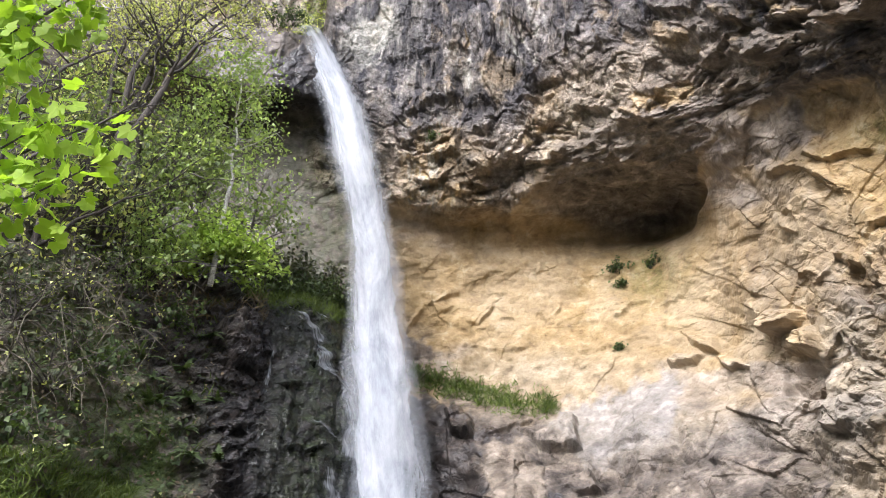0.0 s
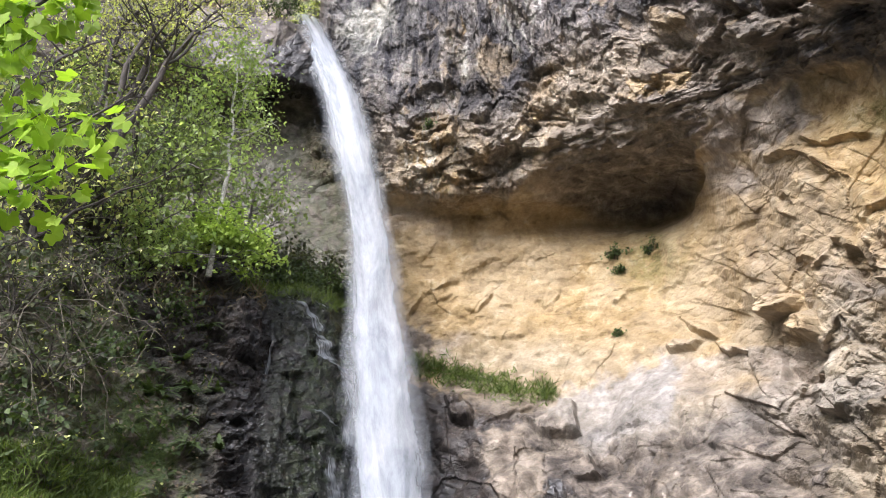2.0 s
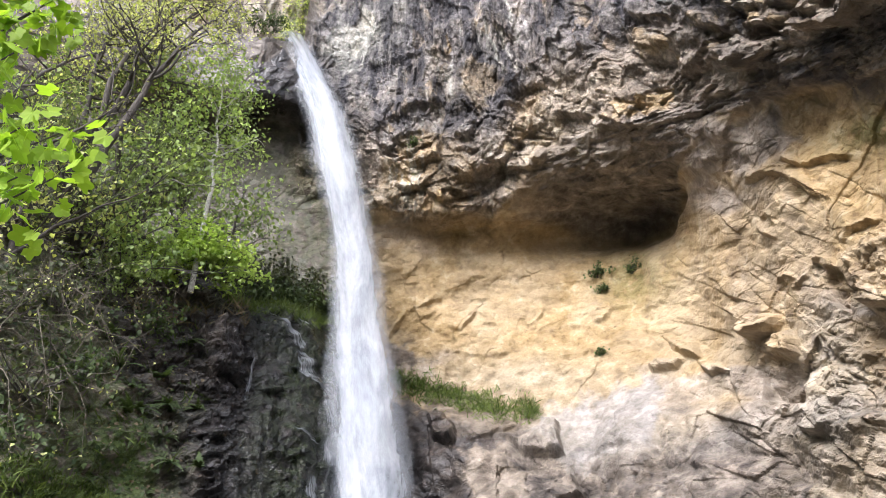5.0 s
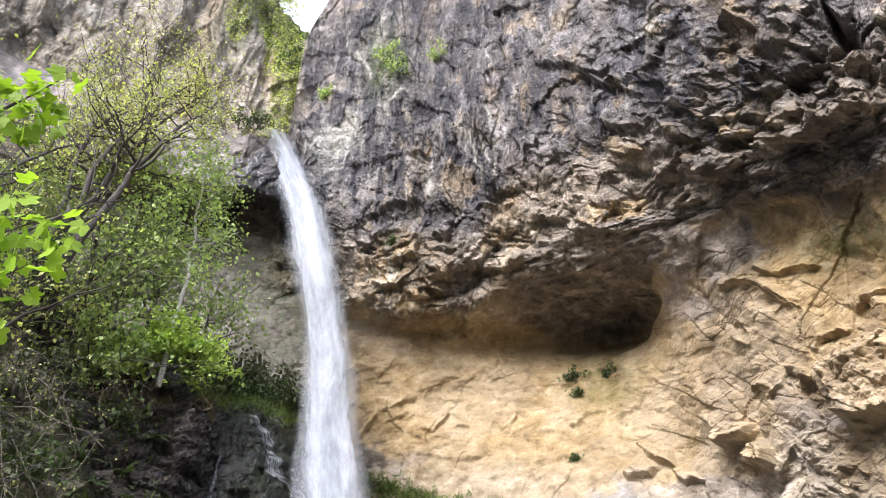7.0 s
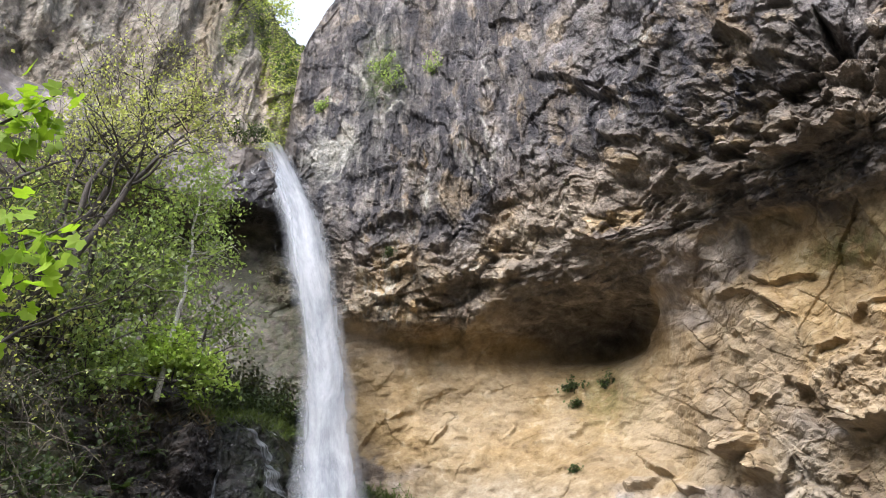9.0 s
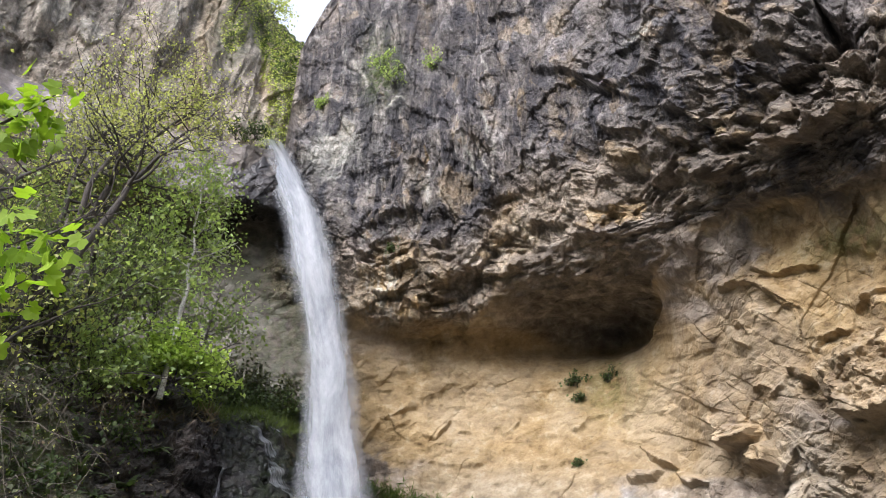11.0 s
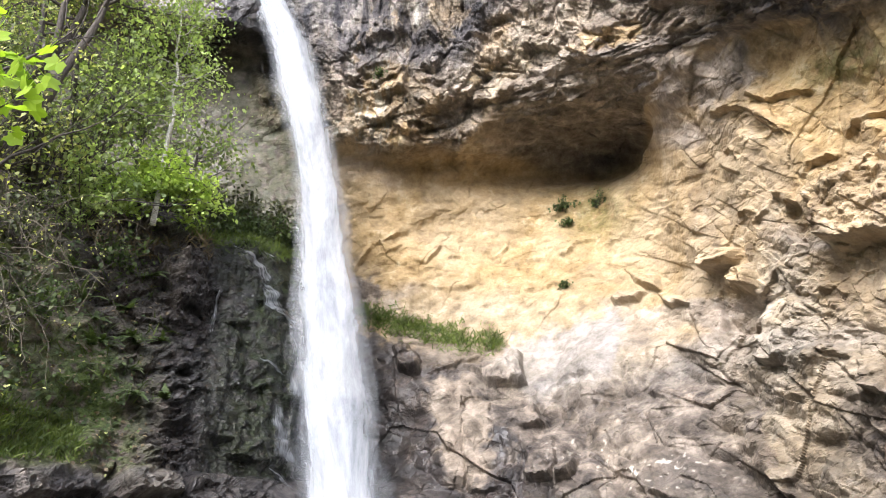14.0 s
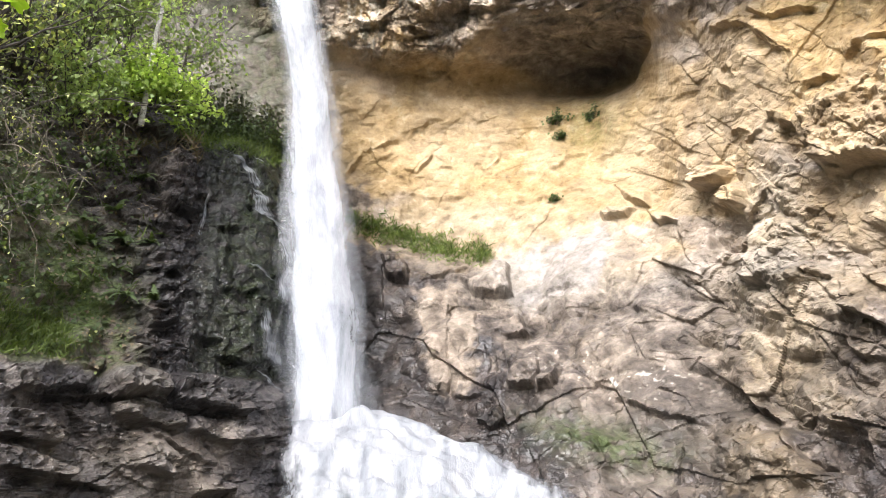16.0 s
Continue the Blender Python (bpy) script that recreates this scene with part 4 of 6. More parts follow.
tint.paint("brown", 0.0, 0.6, (6.67, 17.55), (8.29, 18.97), (11.90, 19.71), (15.69, 20.46), (16.07, 17.27), (12.92, 15.90), (9.79, 15.42), (7.84, 16.21))
tint.paint("wet", 0.9, 0.4, (-3.39, 19.63), (-0.56, 18.98), (1.26, 18.27), (1.71, 15.99), (1.97, 12.97), (1.26, 9.97), (4.33, 8.52), (6.59, 7.07), (4.34, 6.33), (-3.18, 7.67))
tint.paint("brown", 0.9, 0.4, (-3.39, 19.63), (-0.56, 18.98), (1.26, 18.27), (1.71, 15.99), (1.97, 12.97), (1.26, 9.97), (4.33, 8.52), (6.59, 7.07), (4.34, 6.33), (-3.18, 7.67))
tint.paint("brown", 0.75, 0.4, (-2.22, 20.25), (2.65, 19.05), (6.28, 18.50), (4.28, 17.47), (1.69, 16.91), (1.07, 17.88), (-0.15, 18.80))
tint.paint("ochre", 1.0, 0.3, (-2.22, 20.25), (2.65, 19.05), (6.28, 18.50), (4.28, 17.47), (1.69, 16.91), (1.07, 17.88), (-0.15, 18.80))
tint.paint("brown", 0.9, 0.4, (-3.74, 23.01), (-1.96, 23.40), (-1.10, 22.57), (-1.87, 21.40), (-3.64, 21.32))
tint.paint("brown", 0.6, 0.4, (1.70, 16.56), (4.28, 16.79), (6.25, 14.51), (6.23, 9.64), (3.94, 9.26), (2.19, 11.47))
tint.paint("ochre", 0.45, 0.4, (1.70, 16.56), (4.28, 16.79), (6.25, 14.51), (6.23, 9.64), (3.94, 9.26), (2.19, 11.47))
tint.paint("wet", 0.10, 0.4, (1.70, 16.56), (4.28, 16.79), (6.25, 14.51), (6.23, 9.64), (3.94, 9.26), (2.19, 11.47))
tint.paint("brown", 0.95, 0.4, (25.25, 6.82), (28.25, 6.50), (29.92, 6.30), (29.54, 4.69), (27.03, 4.29), (25.96, 5.38))
tint.paint("brown", 0.2, 0.4, (22.99, 12.45), (26.81, 15.70), (28.06, 14.87), (27.84, 10.72), (29.57, 7.07), (26.11, 7.23), (23.65, 8.88))
tint.paint("pale", 0.2, 0.5, (22.99, 12.45), (26.81, 15.70), (28.06, 14.87), (27.84, 10.72), (29.57, 7.07), (26.11, 7.23), (23.65, 8.88))
tint.paint("brown", 0.25, 0.5, (22.09, 6.86), (24.75, 6.77), (26.68, 4.04), (25.26, 2.68), (21.02, 2.71))
tint.paint("pale", 0.3, 0.4, (24.52, 23.13), (27.68, 22.34), (28.11, 19.09), (27.95, 16.63), (25.13, 16.04), (23.44, 16.74), (24.47, 19.53))
tint.paint("ochre", 1.2, 0.5, (30.08, 31.68), (32.47, 32.91), (36.58, 33.55), (34.54, 28.46), (31.42, 27.81), (29.13, 27.59))
tint.paint("pale", 0.0, 0.5, (30.08, 31.68), (32.47, 32.91), (36.58, 33.55), (34.54, 28.46), (31.42, 27.81), (29.13, 27.59))
tint.paint("pale", 0.75, 0.4, (-10.57, 42.50), (-9.28, 43.77), (-6.57, 44.78), (-5.62, 43.54), (-6.94, 41.93), (-7.28, 40.76))
tint.paint("stain_shade", 0.0, 0.4, (-10.57, 42.50), (-9.28, 43.77), (-6.57, 44.78), (-5.62, 43.54), (-6.94, 41.93), (-7.28, 40.76))
tint.paint("ochre", 0.8, 0.3, (-3.68, 36.85), (-2.10, 38.07), (0.33, 37.57), (0.64, 35.48), (-1.91, 35.03), (-3.35, 35.72))
tint.paint("ochre", 0.7, 0.3, (16.24, 42.50), (17.62, 43.08), (18.78, 42.66), (19.76, 41.54), (17.55, 41.55))
tint.paint("ochre", 0.7, 0.3, (21.60, 43.34), (23.04, 42.86), (24.26, 41.74), (22.34, 42.09))
tint.paint("ochre", 0.6, 0.3, (5.37, 37.31), (6.24, 38.70), (7.73, 38.38), (7.51, 37.09))
tint.paint("ochre", 0.6, 0.4, (2.72, 42.35), (4.77, 42.33), (5.22, 40.43), (3.22, 38.93), (1.98, 40.07))
tint.paint("stain_shade", 0.1, 0.4, (15.33, 52.67), (21.01, 51.91), (19.69, 47.42), (12.22, 48.29), (9.15, 51.04))
tint.paint("stain_shade", 0.2, 0.4, (1.18, 42.34), (4.77, 42.33), (5.22, 40.43), (3.22, 38.93), (1.01, 39.30))
tint.paint("ochre", 0.6, 0.4, (29.39, 49.14), (32.03, 48.08), (31.88, 45.56), (29.39, 45.49), (27.35, 46.71))
tint.paint("ochre", 0.5, 0.3, (30.83, 41.72), (32.63, 41.86), (36.47, 40.57), (33.42, 39.52), (30.35, 39.99))
tint.streak("pale", 0.9, 0.18, (5.98, 46.42), (6.85, 44.53), (7.76, 42.54))
tint.streak("pale", 0.9, 0.18, (4.05, 45.34), (4.71, 43.65), (5.73, 40.61))
tint.streak("pale", 0.8, 0.14, (5.48, 44.76), (6.23, 42.68), (7.02, 40.38))
tint.streak("pale", 0.9, 0.2, (0.67, 42.33), (1.31, 41.20), (1.50, 39.50))
tint.streak("pale", 0.8, 0.14, (-3.61, 45.36), (-2.71, 46.15), (-1.14, 46.95))
tint.streak("pale", 0.7, 0.14, (-7.00, 44.18), (-6.44, 42.72), (-6.79, 40.81))
tint.streak("pale", 0.7, 0.18, (20.14, 48.08), (22.38, 49.17), (24.54, 49.85))
tint.streak("pale", 0.6, 0.2, (6.72, 49.70), (7.19, 48.23), (7.66, 47.10))
tint.streak("pale", 0.6, 0.2, (-6.71, 49.37), (-5.71, 48.36), (-5.02, 47.31))
tint.streak("ochre", 1.2, 0.12, (0.56, 44.02), (0.54, 43.27), (0.45, 42.62))
tint.streak("stain_shade", 0.9, 0.25, (-5.32, 51.64), (-4.33, 49.91), (-4.05, 48.47))
tint.streak("stain_shade", 0.9, 0.25, (5.71, 52.59), (5.93, 51.17), (6.15, 49.72))
tint.streak("stain_shade", 0.9, 0.2, (-1.86, 45.63), (-1.21, 43.78), (-0.05, 41.18))
tint.streak("stain_shade", 0.9, 0.2, (5.25, 44.20), (6.04, 41.93), (6.33, 40.59))
tint.streak("stain_shade", 0.8, 0.3, (30.86, 45.47), (33.41, 43.65), (35.19, 43.48))
# wall behind the fall: its shade is put into brown and wet
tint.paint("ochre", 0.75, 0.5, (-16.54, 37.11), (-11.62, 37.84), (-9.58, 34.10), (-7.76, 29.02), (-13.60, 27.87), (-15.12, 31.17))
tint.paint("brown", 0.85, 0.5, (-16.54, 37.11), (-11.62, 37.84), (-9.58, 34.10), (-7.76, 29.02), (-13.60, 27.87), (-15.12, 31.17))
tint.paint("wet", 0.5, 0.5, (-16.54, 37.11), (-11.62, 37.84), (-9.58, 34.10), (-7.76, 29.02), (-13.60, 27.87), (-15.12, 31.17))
# wet rock of the recess under the lip, shade painted in as well
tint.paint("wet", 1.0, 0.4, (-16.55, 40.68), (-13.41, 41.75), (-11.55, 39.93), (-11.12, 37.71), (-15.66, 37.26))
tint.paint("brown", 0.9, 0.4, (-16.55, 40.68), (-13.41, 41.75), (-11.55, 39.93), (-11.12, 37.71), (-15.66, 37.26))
# greyer rock right of the hollow, with its shade painted in
tint.paint("ochre", 0.38, 0.6, (20.15, 36.15), (26.91, 35.87), (27.31, 33.75), (23.35, 32.28), (20.86, 33.42), (19.28, 31.41))
tint.paint("brown", 0.45, 0.6, (20.15, 36.15), (26.91, 35.87), (27.31, 33.75), (23.35, 32.28), (20.86, 33.42), (19.28, 31.41))
stain_shade *= 1 - 0.85 * slabby * (1 - step(A, 20, 26))
# the soffit's shade is put into its tone; the low rock is toned down
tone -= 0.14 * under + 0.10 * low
tone += 0.16 * slabby * (1 - step(A, 20, 26))
brown *= 1 - 0.7 * slabby
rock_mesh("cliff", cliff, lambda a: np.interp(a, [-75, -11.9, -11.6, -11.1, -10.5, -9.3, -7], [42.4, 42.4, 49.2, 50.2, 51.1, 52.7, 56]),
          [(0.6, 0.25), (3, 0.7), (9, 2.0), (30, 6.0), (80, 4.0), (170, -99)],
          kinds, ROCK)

# the far side of the slot above the fall, and the grey cliff behind the trees
GORGE_PROFILES = {
    -75: [(30, 26), (60, 26)], -30: [(30, 26), (44, 25.5), (50, 26), (60, 27)], -20: [(30, 25), (42, 24.5), (50, 25.5), (60, 27)],
    -16.5: [(30, 25), (43, 24.6), (47, 25.6), (52, 27), (60, 30)], -13.5: [(30, 25), (43, 24.8), (47, 26), (52, 28), (60, 31)],
    -11: [(30, 26), (43, 26), (48, 27.5), (60, 31)], -8: [(30, 28), (60, 32)],
}
gaz = np.concatenate([np.arange(-75, -38, 0.8), np.arange(-38, -7.9, 0.1)])
gel = np.arange(36, 58.01, 0.1)
A, E = np.meshgrid(gaz, gel, indexing="ij")
U, V = A * SPACING * 1.4, E * SPACING * 1.4
fine_a, fine_e = 0.8 * fbm(U, V, 115), 0.7 * fbm(U, V, 119)
mid, mid_tone = broken(U, V, 1.0, 1.2, 15, 141)
wide, wide_tone = broken(U, V, 2.2, 1.5, -8, 131)
pillars, _ = broken(U, V, 0.9, 3.2, 3, 151, 3, 0.5, 0.5)
relief = 0.7 * wide + 0.4 * mid + 0.3 * fbm(U, V, 120) + 0.22 * pillars
gorge = Rock(gaz, gel, loft(GORGE_PROFILES, gaz, gel, 3), relief)
seam = lambda a, e: a - np.interp(e, [42.5, 45, 48, 51], [-14.0, -13.6, -14.8, -17.6])      # the green strip begins here
green = np.clip(step(seam(A + 0.8 * fine_a, E), -0.4, 0.8) + spot(A + fine_a, E + fine_e, -18.2, 49.6, 1.3, 1.6), 0, 1)
rock_mesh("gorge_wall", gorge, lambda a: np.interp(a, [-75, -20, -17.5, -16, -14.5, -13, -11.6, -10.5, -8], [58, 58, 53.2, 51.7, 51.0, 50.2, 49.6, 48, 46]),
          [(0.8, 0.3), (4, 1.0), (20, 4.0), (90, 2.0), (150, -99)],
          # high tone and weak staining: hazy glare is put into the wall's colour
          {"ochre": np.clip(0.20 + 0.4 * step(vnoise(U * 0.7, V * 0.3, 7), 0.1, 0.4), 0, 1) * (1 - 0.3 * green), "pale": 0.4 * step(mid, 0.1, 0.4), "brown": 0.2 + 0 * A,
           "wet": 0 * A, "moss": np.clip(green * (0.75 + fine_e) + 0.15, 0, 1), "stain_shade": 0.5 * step(vnoise(U * 1.1, V * 0.2, 8), 0.0, 0.25) * (1 - green), "tone": 0.85 + 0.35 * mid_tone + 0.25 * wide_tone, "rugged": 0.9 + 0 * A}, ROCK)

# the bank beside the fall: a wet buttress, a wooded slope and broken slabs at its foot
BANK_PROFILES = {}
BANK_PROFILES[-80] = [(-4, 6.5), (10, 7.6), (28, 13), (36, 18)]
BANK_PROFILES[-36] = [(-4, 8.4), (9.5, 9.4), (10.5, 9.9), (20, 11.6), (28, 14.2), (36, 18)]
BANK_PROFILES[-26] = [(-4, 9.8), (9.5, 10.9), (10.3, 11.4), (13, 12.0), (20, 13.2), (28, 15.6), (34, 18)]
BANK_PROFILES[-20] = [(-4, 11), (9.6, 12.2), (10.4, 12.8), (13, 13.4), (20, 14.8), (26, 16.0), (28, 17.5)]
BANK_PROFILES[-14] = [(-4, 12.2), (9.4, 13.3), (10.1, 14.0), (17, 15.3), (24.6, 16.4), (25.6, 17.4), (27, 19)]
BANK_PROFILES[-9.5] = [(-4, 13), (8.9, 14.2), (9.6, 14.9), (17, 15.9), (24.3, 17.2), (25.4, 18.2), (27, 20)]
BANK_PROFILES[-7] = [(-4, 13.8), (8.6, 15), (9.4, 15.8), (17, 16.9), (24.3, 18.4), (26, 20)]
BANK_PROFILES[-4.5] = [(-4, 16), (8.6, 17.6), (17, 19.2), (25, 20.8)]
baz = np.concatenate([np.arange(-80, -34, 0.8), np.arange(-34, -4.4, 0.09)])
bel = np.arange(-4, 30.01, 0.09)
A, E = np.meshgrid(baz, bel, indexing="ij")
U, V = A * SPACING * 0.85, E * SPACING * 0.85
fine_a, fine_e = 0.8 * fbm(U * 1.5, V * 1.5, 215), 0.7 * fbm(U * 1.5, V * 1.5, 219)
dark = step(A + 0.6 * (E - 13) + fine_a, -18.5, -15.5)       # bare wet rock, left of it earth and plants
foot = 1 - step(E + 0.3 * fine_e, 9.6, 10.2)
big, big_tone = broken(U, V, 1.8, 0.5, -8, 231, 3, 0.45, 0.6)
mid, mid_tone = broken(U, V, 0.6, 0.7, 22, 241, 3, 0.5)
bed, bed_edge, bed_tone = facets(U + 0.25 * fine_a, V + 0.2 * fine_e, 1.7, 0.62, -7, 281, 0.5)
ledge, ledge_tone = broken(U, V, 0.9, 0.42, -14, 291, 3, 0.5, 0.8)
sheer = step(A + fine_a, -14.0, -12.0)        # the face that the water keeps smooth
post, post_tone = broken(U, V, 0.5, 3.0, 4, 251, 3, 0.5, 0.5)
relief = (1 - foot) * sheer * 0.20 * post + foot * (0.10 * bed - 0.06 * crack(bed_edge, 0.035) + 0.10 * big + 0.14 * mid + 0.08 * ledge) + (1 - foot) * dark * (0.34 * big + 0.20 * mid + 0.24 * ledge) * (1 - 0.65 * sheer) \
    + (1 - foot) * (1 - dark) * (0.5 * fbm(U * 0.9, V * 0.9, 260) + 0.18 * mid) + 0.06 * fbm(U * 3, V * 3, 270)
tiny_a, tiny_e = fbm(U * 5, V * 5, 625, 4), fbm(U * 5, V * 5, 629, 4)
hewn = Chisel(baz, bel, relief, 0.25 * fine_a + 0.10 * tiny_a, 0.25 * fine_e + 0.10 * tiny_e, gain=1.25)
hewn.lip(0.30, 0.5, 0.5, (-23.75, 7.92), (-21.94, 8.13), (-19.72, 8.16), (-17.47, 8.45), (-15.62, 8.50), (-13.65, 7.84), (-11.88, 7.57), (-10.09, 7.30))
hewn.cleft(0.30, 0.14, (-17.87, 10.52), (-17.38, 8.81), (-17.31, 7.26))
hewn.lip(0.28, 0.5, 0.5, (-17.13, 7.16), (-15.57, 6.70), (-13.75, 5.60), (-12.31, 4.90), (-10.33, 4.20))
hewn.lip(0.22, -0.5, 0.4, (-10.26, 9.22), (-11.39, 9.81), (-13.90, 10.09))
hewn.block(0.30, 0.0, -0.12, (-17.58, 10.33), (-14.24, 10.00), (-14.02, 8.67), (-17.25, 8.33))
hewn.block(0.30, 0.0, -0.12, (-13.83, 10.10), (-10.65, 9.56), (-9.15, 8.91), (-9.03, 7.48), (-11.19, 7.75), (-13.55, 8.13))
hewn.block(0.28, 0.0, -0.10, (-17.22, 8.06), (-15.43, 8.37), (-12.92, 7.49), (-12.83, 6.62), (-13.86, 6.57), (-15.93, 6.89), (-17.12, 7.30))
hewn.block(0.28, 0.0, -0.10, (-12.70, 7.39), (-8.99, 7.05), (-7.84, 6.09), (-10.29, 5.66), (-12.45, 6.28))
hewn.cleft(0.25, 0.12, (-14.06, 10.23), (-13.79, 9.03), (-13.73, 7.91))
hewn.cleft(0.18, 0.10, (-13.72, 9.04), (-11.68, 9.15), (-9.71, 9.18))
hewn.cleft(0.18, 0.10, (-11.68, 9.15), (-10.74, 8.66), (-9.80, 8.16))
hewn.block(-0.30, 0.0, 0.0, (-19.35, 10.12), (-17.77, 10.24), (-17.49, 8.59), (-19.14, 8.62))
hewn.cleft(0.25, 0.16, (-19.61, 7.36), (-18.80, 6.15), (-18.00, 5.02))
hewn.block(0.25, 0.0, -0.1, (-23.73, 9.65), (-20.97, 10.08), (-18.02, 10.08), (-19.15, 8.68), (-23.20, 8.23))
hewn.block(0.30, 0.0, -0.1, (-23.66, 7.34), (-21.48, 7.16), (-19.77, 6.27), (-19.95, 5.26), (-23.40, 5.72))
hewn.block(0.30, 0.0, -0.1, (-23.29, 5.08), (-21.46, 5.02), (-19.13, 3.97), (-19.35, 3.31), (-23.09, 3.81))
hewn.block(0.25, 0.0, -0.1, (-12.29, 4.72), (-10.14, 3.99), (-9.35, 2.91), (-11.74, 2.69))
hewn.block(0.25, 0.0, -0.1, (-16.71, 6.43), (-14.50, 6.19), (-12.99, 4.87), (-13.52, 3.49), (-15.59, 4.10))
hewn.lip(0.25, 0.5, 0.5, (-23.03, 3.43), (-20.89, 3.25), (-18.68, 3.00), (-16.06, 2.55))
hewn.cleft(0.40, 0.22, (-13.70, 24.64), (-13.69, 23.25), (-13.64, 21.42))
hewn.cleft(0.25, 0.15, (-13.09, 23.33), (-13.07, 21.85), (-12.76, 20.41))
hewn.lip(0.25, 0.5, 0.5, (-13.12, 12.67), (-11.83, 12.47), (-10.73, 12.40))
hewn.lip(0.20, 0.5, 0.4, (-18.30, 12.24), (-16.57, 12.04), (-14.53, 12.56))
hewn.lip(0.25, 0.5, 0.4, (-16.10, 16.76), (-14.63, 16.55), (-13.29, 15.94))
hewn.block(0.30, -0.1, 0.0, (-17.18, 22.79), (-14.81, 24.28), (-13.92, 23.22), (-13.86, 21.03), (-15.47, 20.47))
hewn.block(0.25, 0.0, 0.0, (-16.47, 14.01), (-14.38, 14.38), (-13.91, 13.33), (-15.97, 12.80))
hewn.lip(0.25, 0.6, 0.4, (-12.93, 24.74), (-11.36, 24.70), (-10.10, 24.02), (-9.21, 22.99))
hewn.lip(0.22, 0.5, 0.4, (-12.37, 19.53), (-10.87, 19.86), (-9.32, 19.81))
hewn.lip(0.20, 0.5, 0.4, (-11.79, 15.70), (-10.10, 15.65), (-8.24, 16.04))
hewn.lip(0.22, 0.5, 0.4, (-11.55, 11.50), (-9.69, 11.07), (-8.20, 10.78))
bank = Rock(baz, bel, loft(BANK_PROFILES, baz, bel, 3), relief)
wetness = np.clip(step(A + fine_a, -17, -13.5) * (1 - foot) * 1.0 + foot * (0.55 + 0.4 * step(fbm(U, V, 271), -0.1, 0.25)) + (0.6 * dark + 0.15 * (1 - dark)) * (1 - foot), 0, 1)
rock_mesh("bank", bank, lambda a: np.interp(a, [-80, -30, -24, -19, -14, -11, -8.5, -6.5, -4.5], [30, 30, 29, 27.5, 26.0, 25.4, 25.2, 24.6, 22]),
          [(0.8, 0.2), (3, 0.6), (8, 1.0)],
          # pale spot with less brown on the foot slabs: their sheen, painted
          {"ochre": 0.45 * (1 - dark) * (1 - foot) + foot * 0.3 * step(fbm(U * 0.6, V * 0.6, 272), 0.0, 0.3), "pale": foot * (0.3 * step(mid, 0.1, 0.4) + 0.5 * spot(A, E, -12.0, 8.2, 4.0, 1.6) * step(bed_tone, 0.3, 0.5)), "brown": np.clip(0.95 - 0.15 * (1 - dark) - 0.5 * foot - 0.35 * foot * spot(A, E, -12.0, 8.2, 4.0, 1.6) * step(bed_tone, 0.3, 0.5), 0, 1),
           "wet": wetness,
           "moss": np.clip(0.40 * sheer * (1 - foot) + 0.9 * spot(A, E, -9, 18, 2.2, 7) + 0.7 * spot(A, E, -20, 15, 4, 3, 40) + (1 - dark) * 0.45 + 0.9 * spot(A, E, -11, 25.5, 4, 0.7), 0, 1) * (1 - 0.85 * foot),
           # the earth slope's tone is lowered, tree shade put into its colour
           "stain_shade": 0.5 * dark, "tone": 0.5 - 0.3 * sheer * (1 - foot) - 0.12 * (1 - dark) * (1 - foot) + 0.30 * mid_tone + 0.25 * big_tone + 0.3 * ledge_tone + 0.4 * foot * (bed_tone - 0.3), "rugged": 0.8 - 0.1 * foot}, ROCK)

# ---- the ground: one sheet from the camera's feet to the horizon ----
def ground_height(x, y):
    r, a = np.hypot(x, y), np.degrees(np.arctan2(x, y))
    front = step(np.cos(np.radians(a)), 0.0, 0.5)
    # unseen rise added behind the camera to block low sky light
    unseen_rise = np.interp(r, [6, 20, 35, 60, 120, 400], [0, 5, 12, 22, 26, 0]) * step(-np.cos(np.radians(a)), 0.0, 0.5)
    bed = np.interp(r, [4, 9, 11, 13, 14.5, 16.5, 20, 40, 200], [0, 0.2, 0.6, 1.1, 1.9, 3.0, 4.4, 8, 0])
    return unseen_rise + front * bed + 0.12 * fbm(x * 0.5, y * 0.5, 301) * step(r, 1.0, 3.0) - 0.02


gr = np.concatenate([np.arange(0, 24, 0.4), np.geomspace(24, 4500, 40)])
ga = np.radians(np.arange(0, 360, 2.0))
x, y = gr[:, None] * np.sin(ga), gr[:, None] * np.cos(ga)
co = np.stack([x, y, ground_height(x, y)], -1).reshape(-1, 3)
n, m = len(gr), len(ga)
faces = [(i * m + k, i * m + (k + 1) % m, (i + 1) * m + (k + 1) % m, (i + 1) * m + k) for i in range(n - 1) for k in range(m)]
me = bpy.data.meshes.new("ground")
me.from_pydata(co.tolist(), [], [f[::-1] for f in faces])
g = Nodes("ground")
gc = g.ramp(g.noise(0.8, 8), (0.35, (0.02, 0.018, 0.016)), (0.5, (0.06, 0.05, 0.04)), (0.62, (0.045, 0.06, 0.02)))
me.materials.append(g.done(Base_Color=gc, Roughness=0.95, Normal=g.bump(g.noise(6, 8), 0.8, 0.08)))
tagged(new("ground", me), "stony ground of the stream bank with sparse grass", "ground", kind="structure")
for ob, text in (("cliff", "overhanging grey and ochre tuff cliff above a hollow"), ("gorge_wall", "mossy grey rock wall of the slot above the fall"),
                 ("bank", "wet dark rock bank with earth and moss beside the fall")):
    tagged(bpy.data.objects[ob], text, "cliff" if ob != "bank" else "bank", kind="structure")

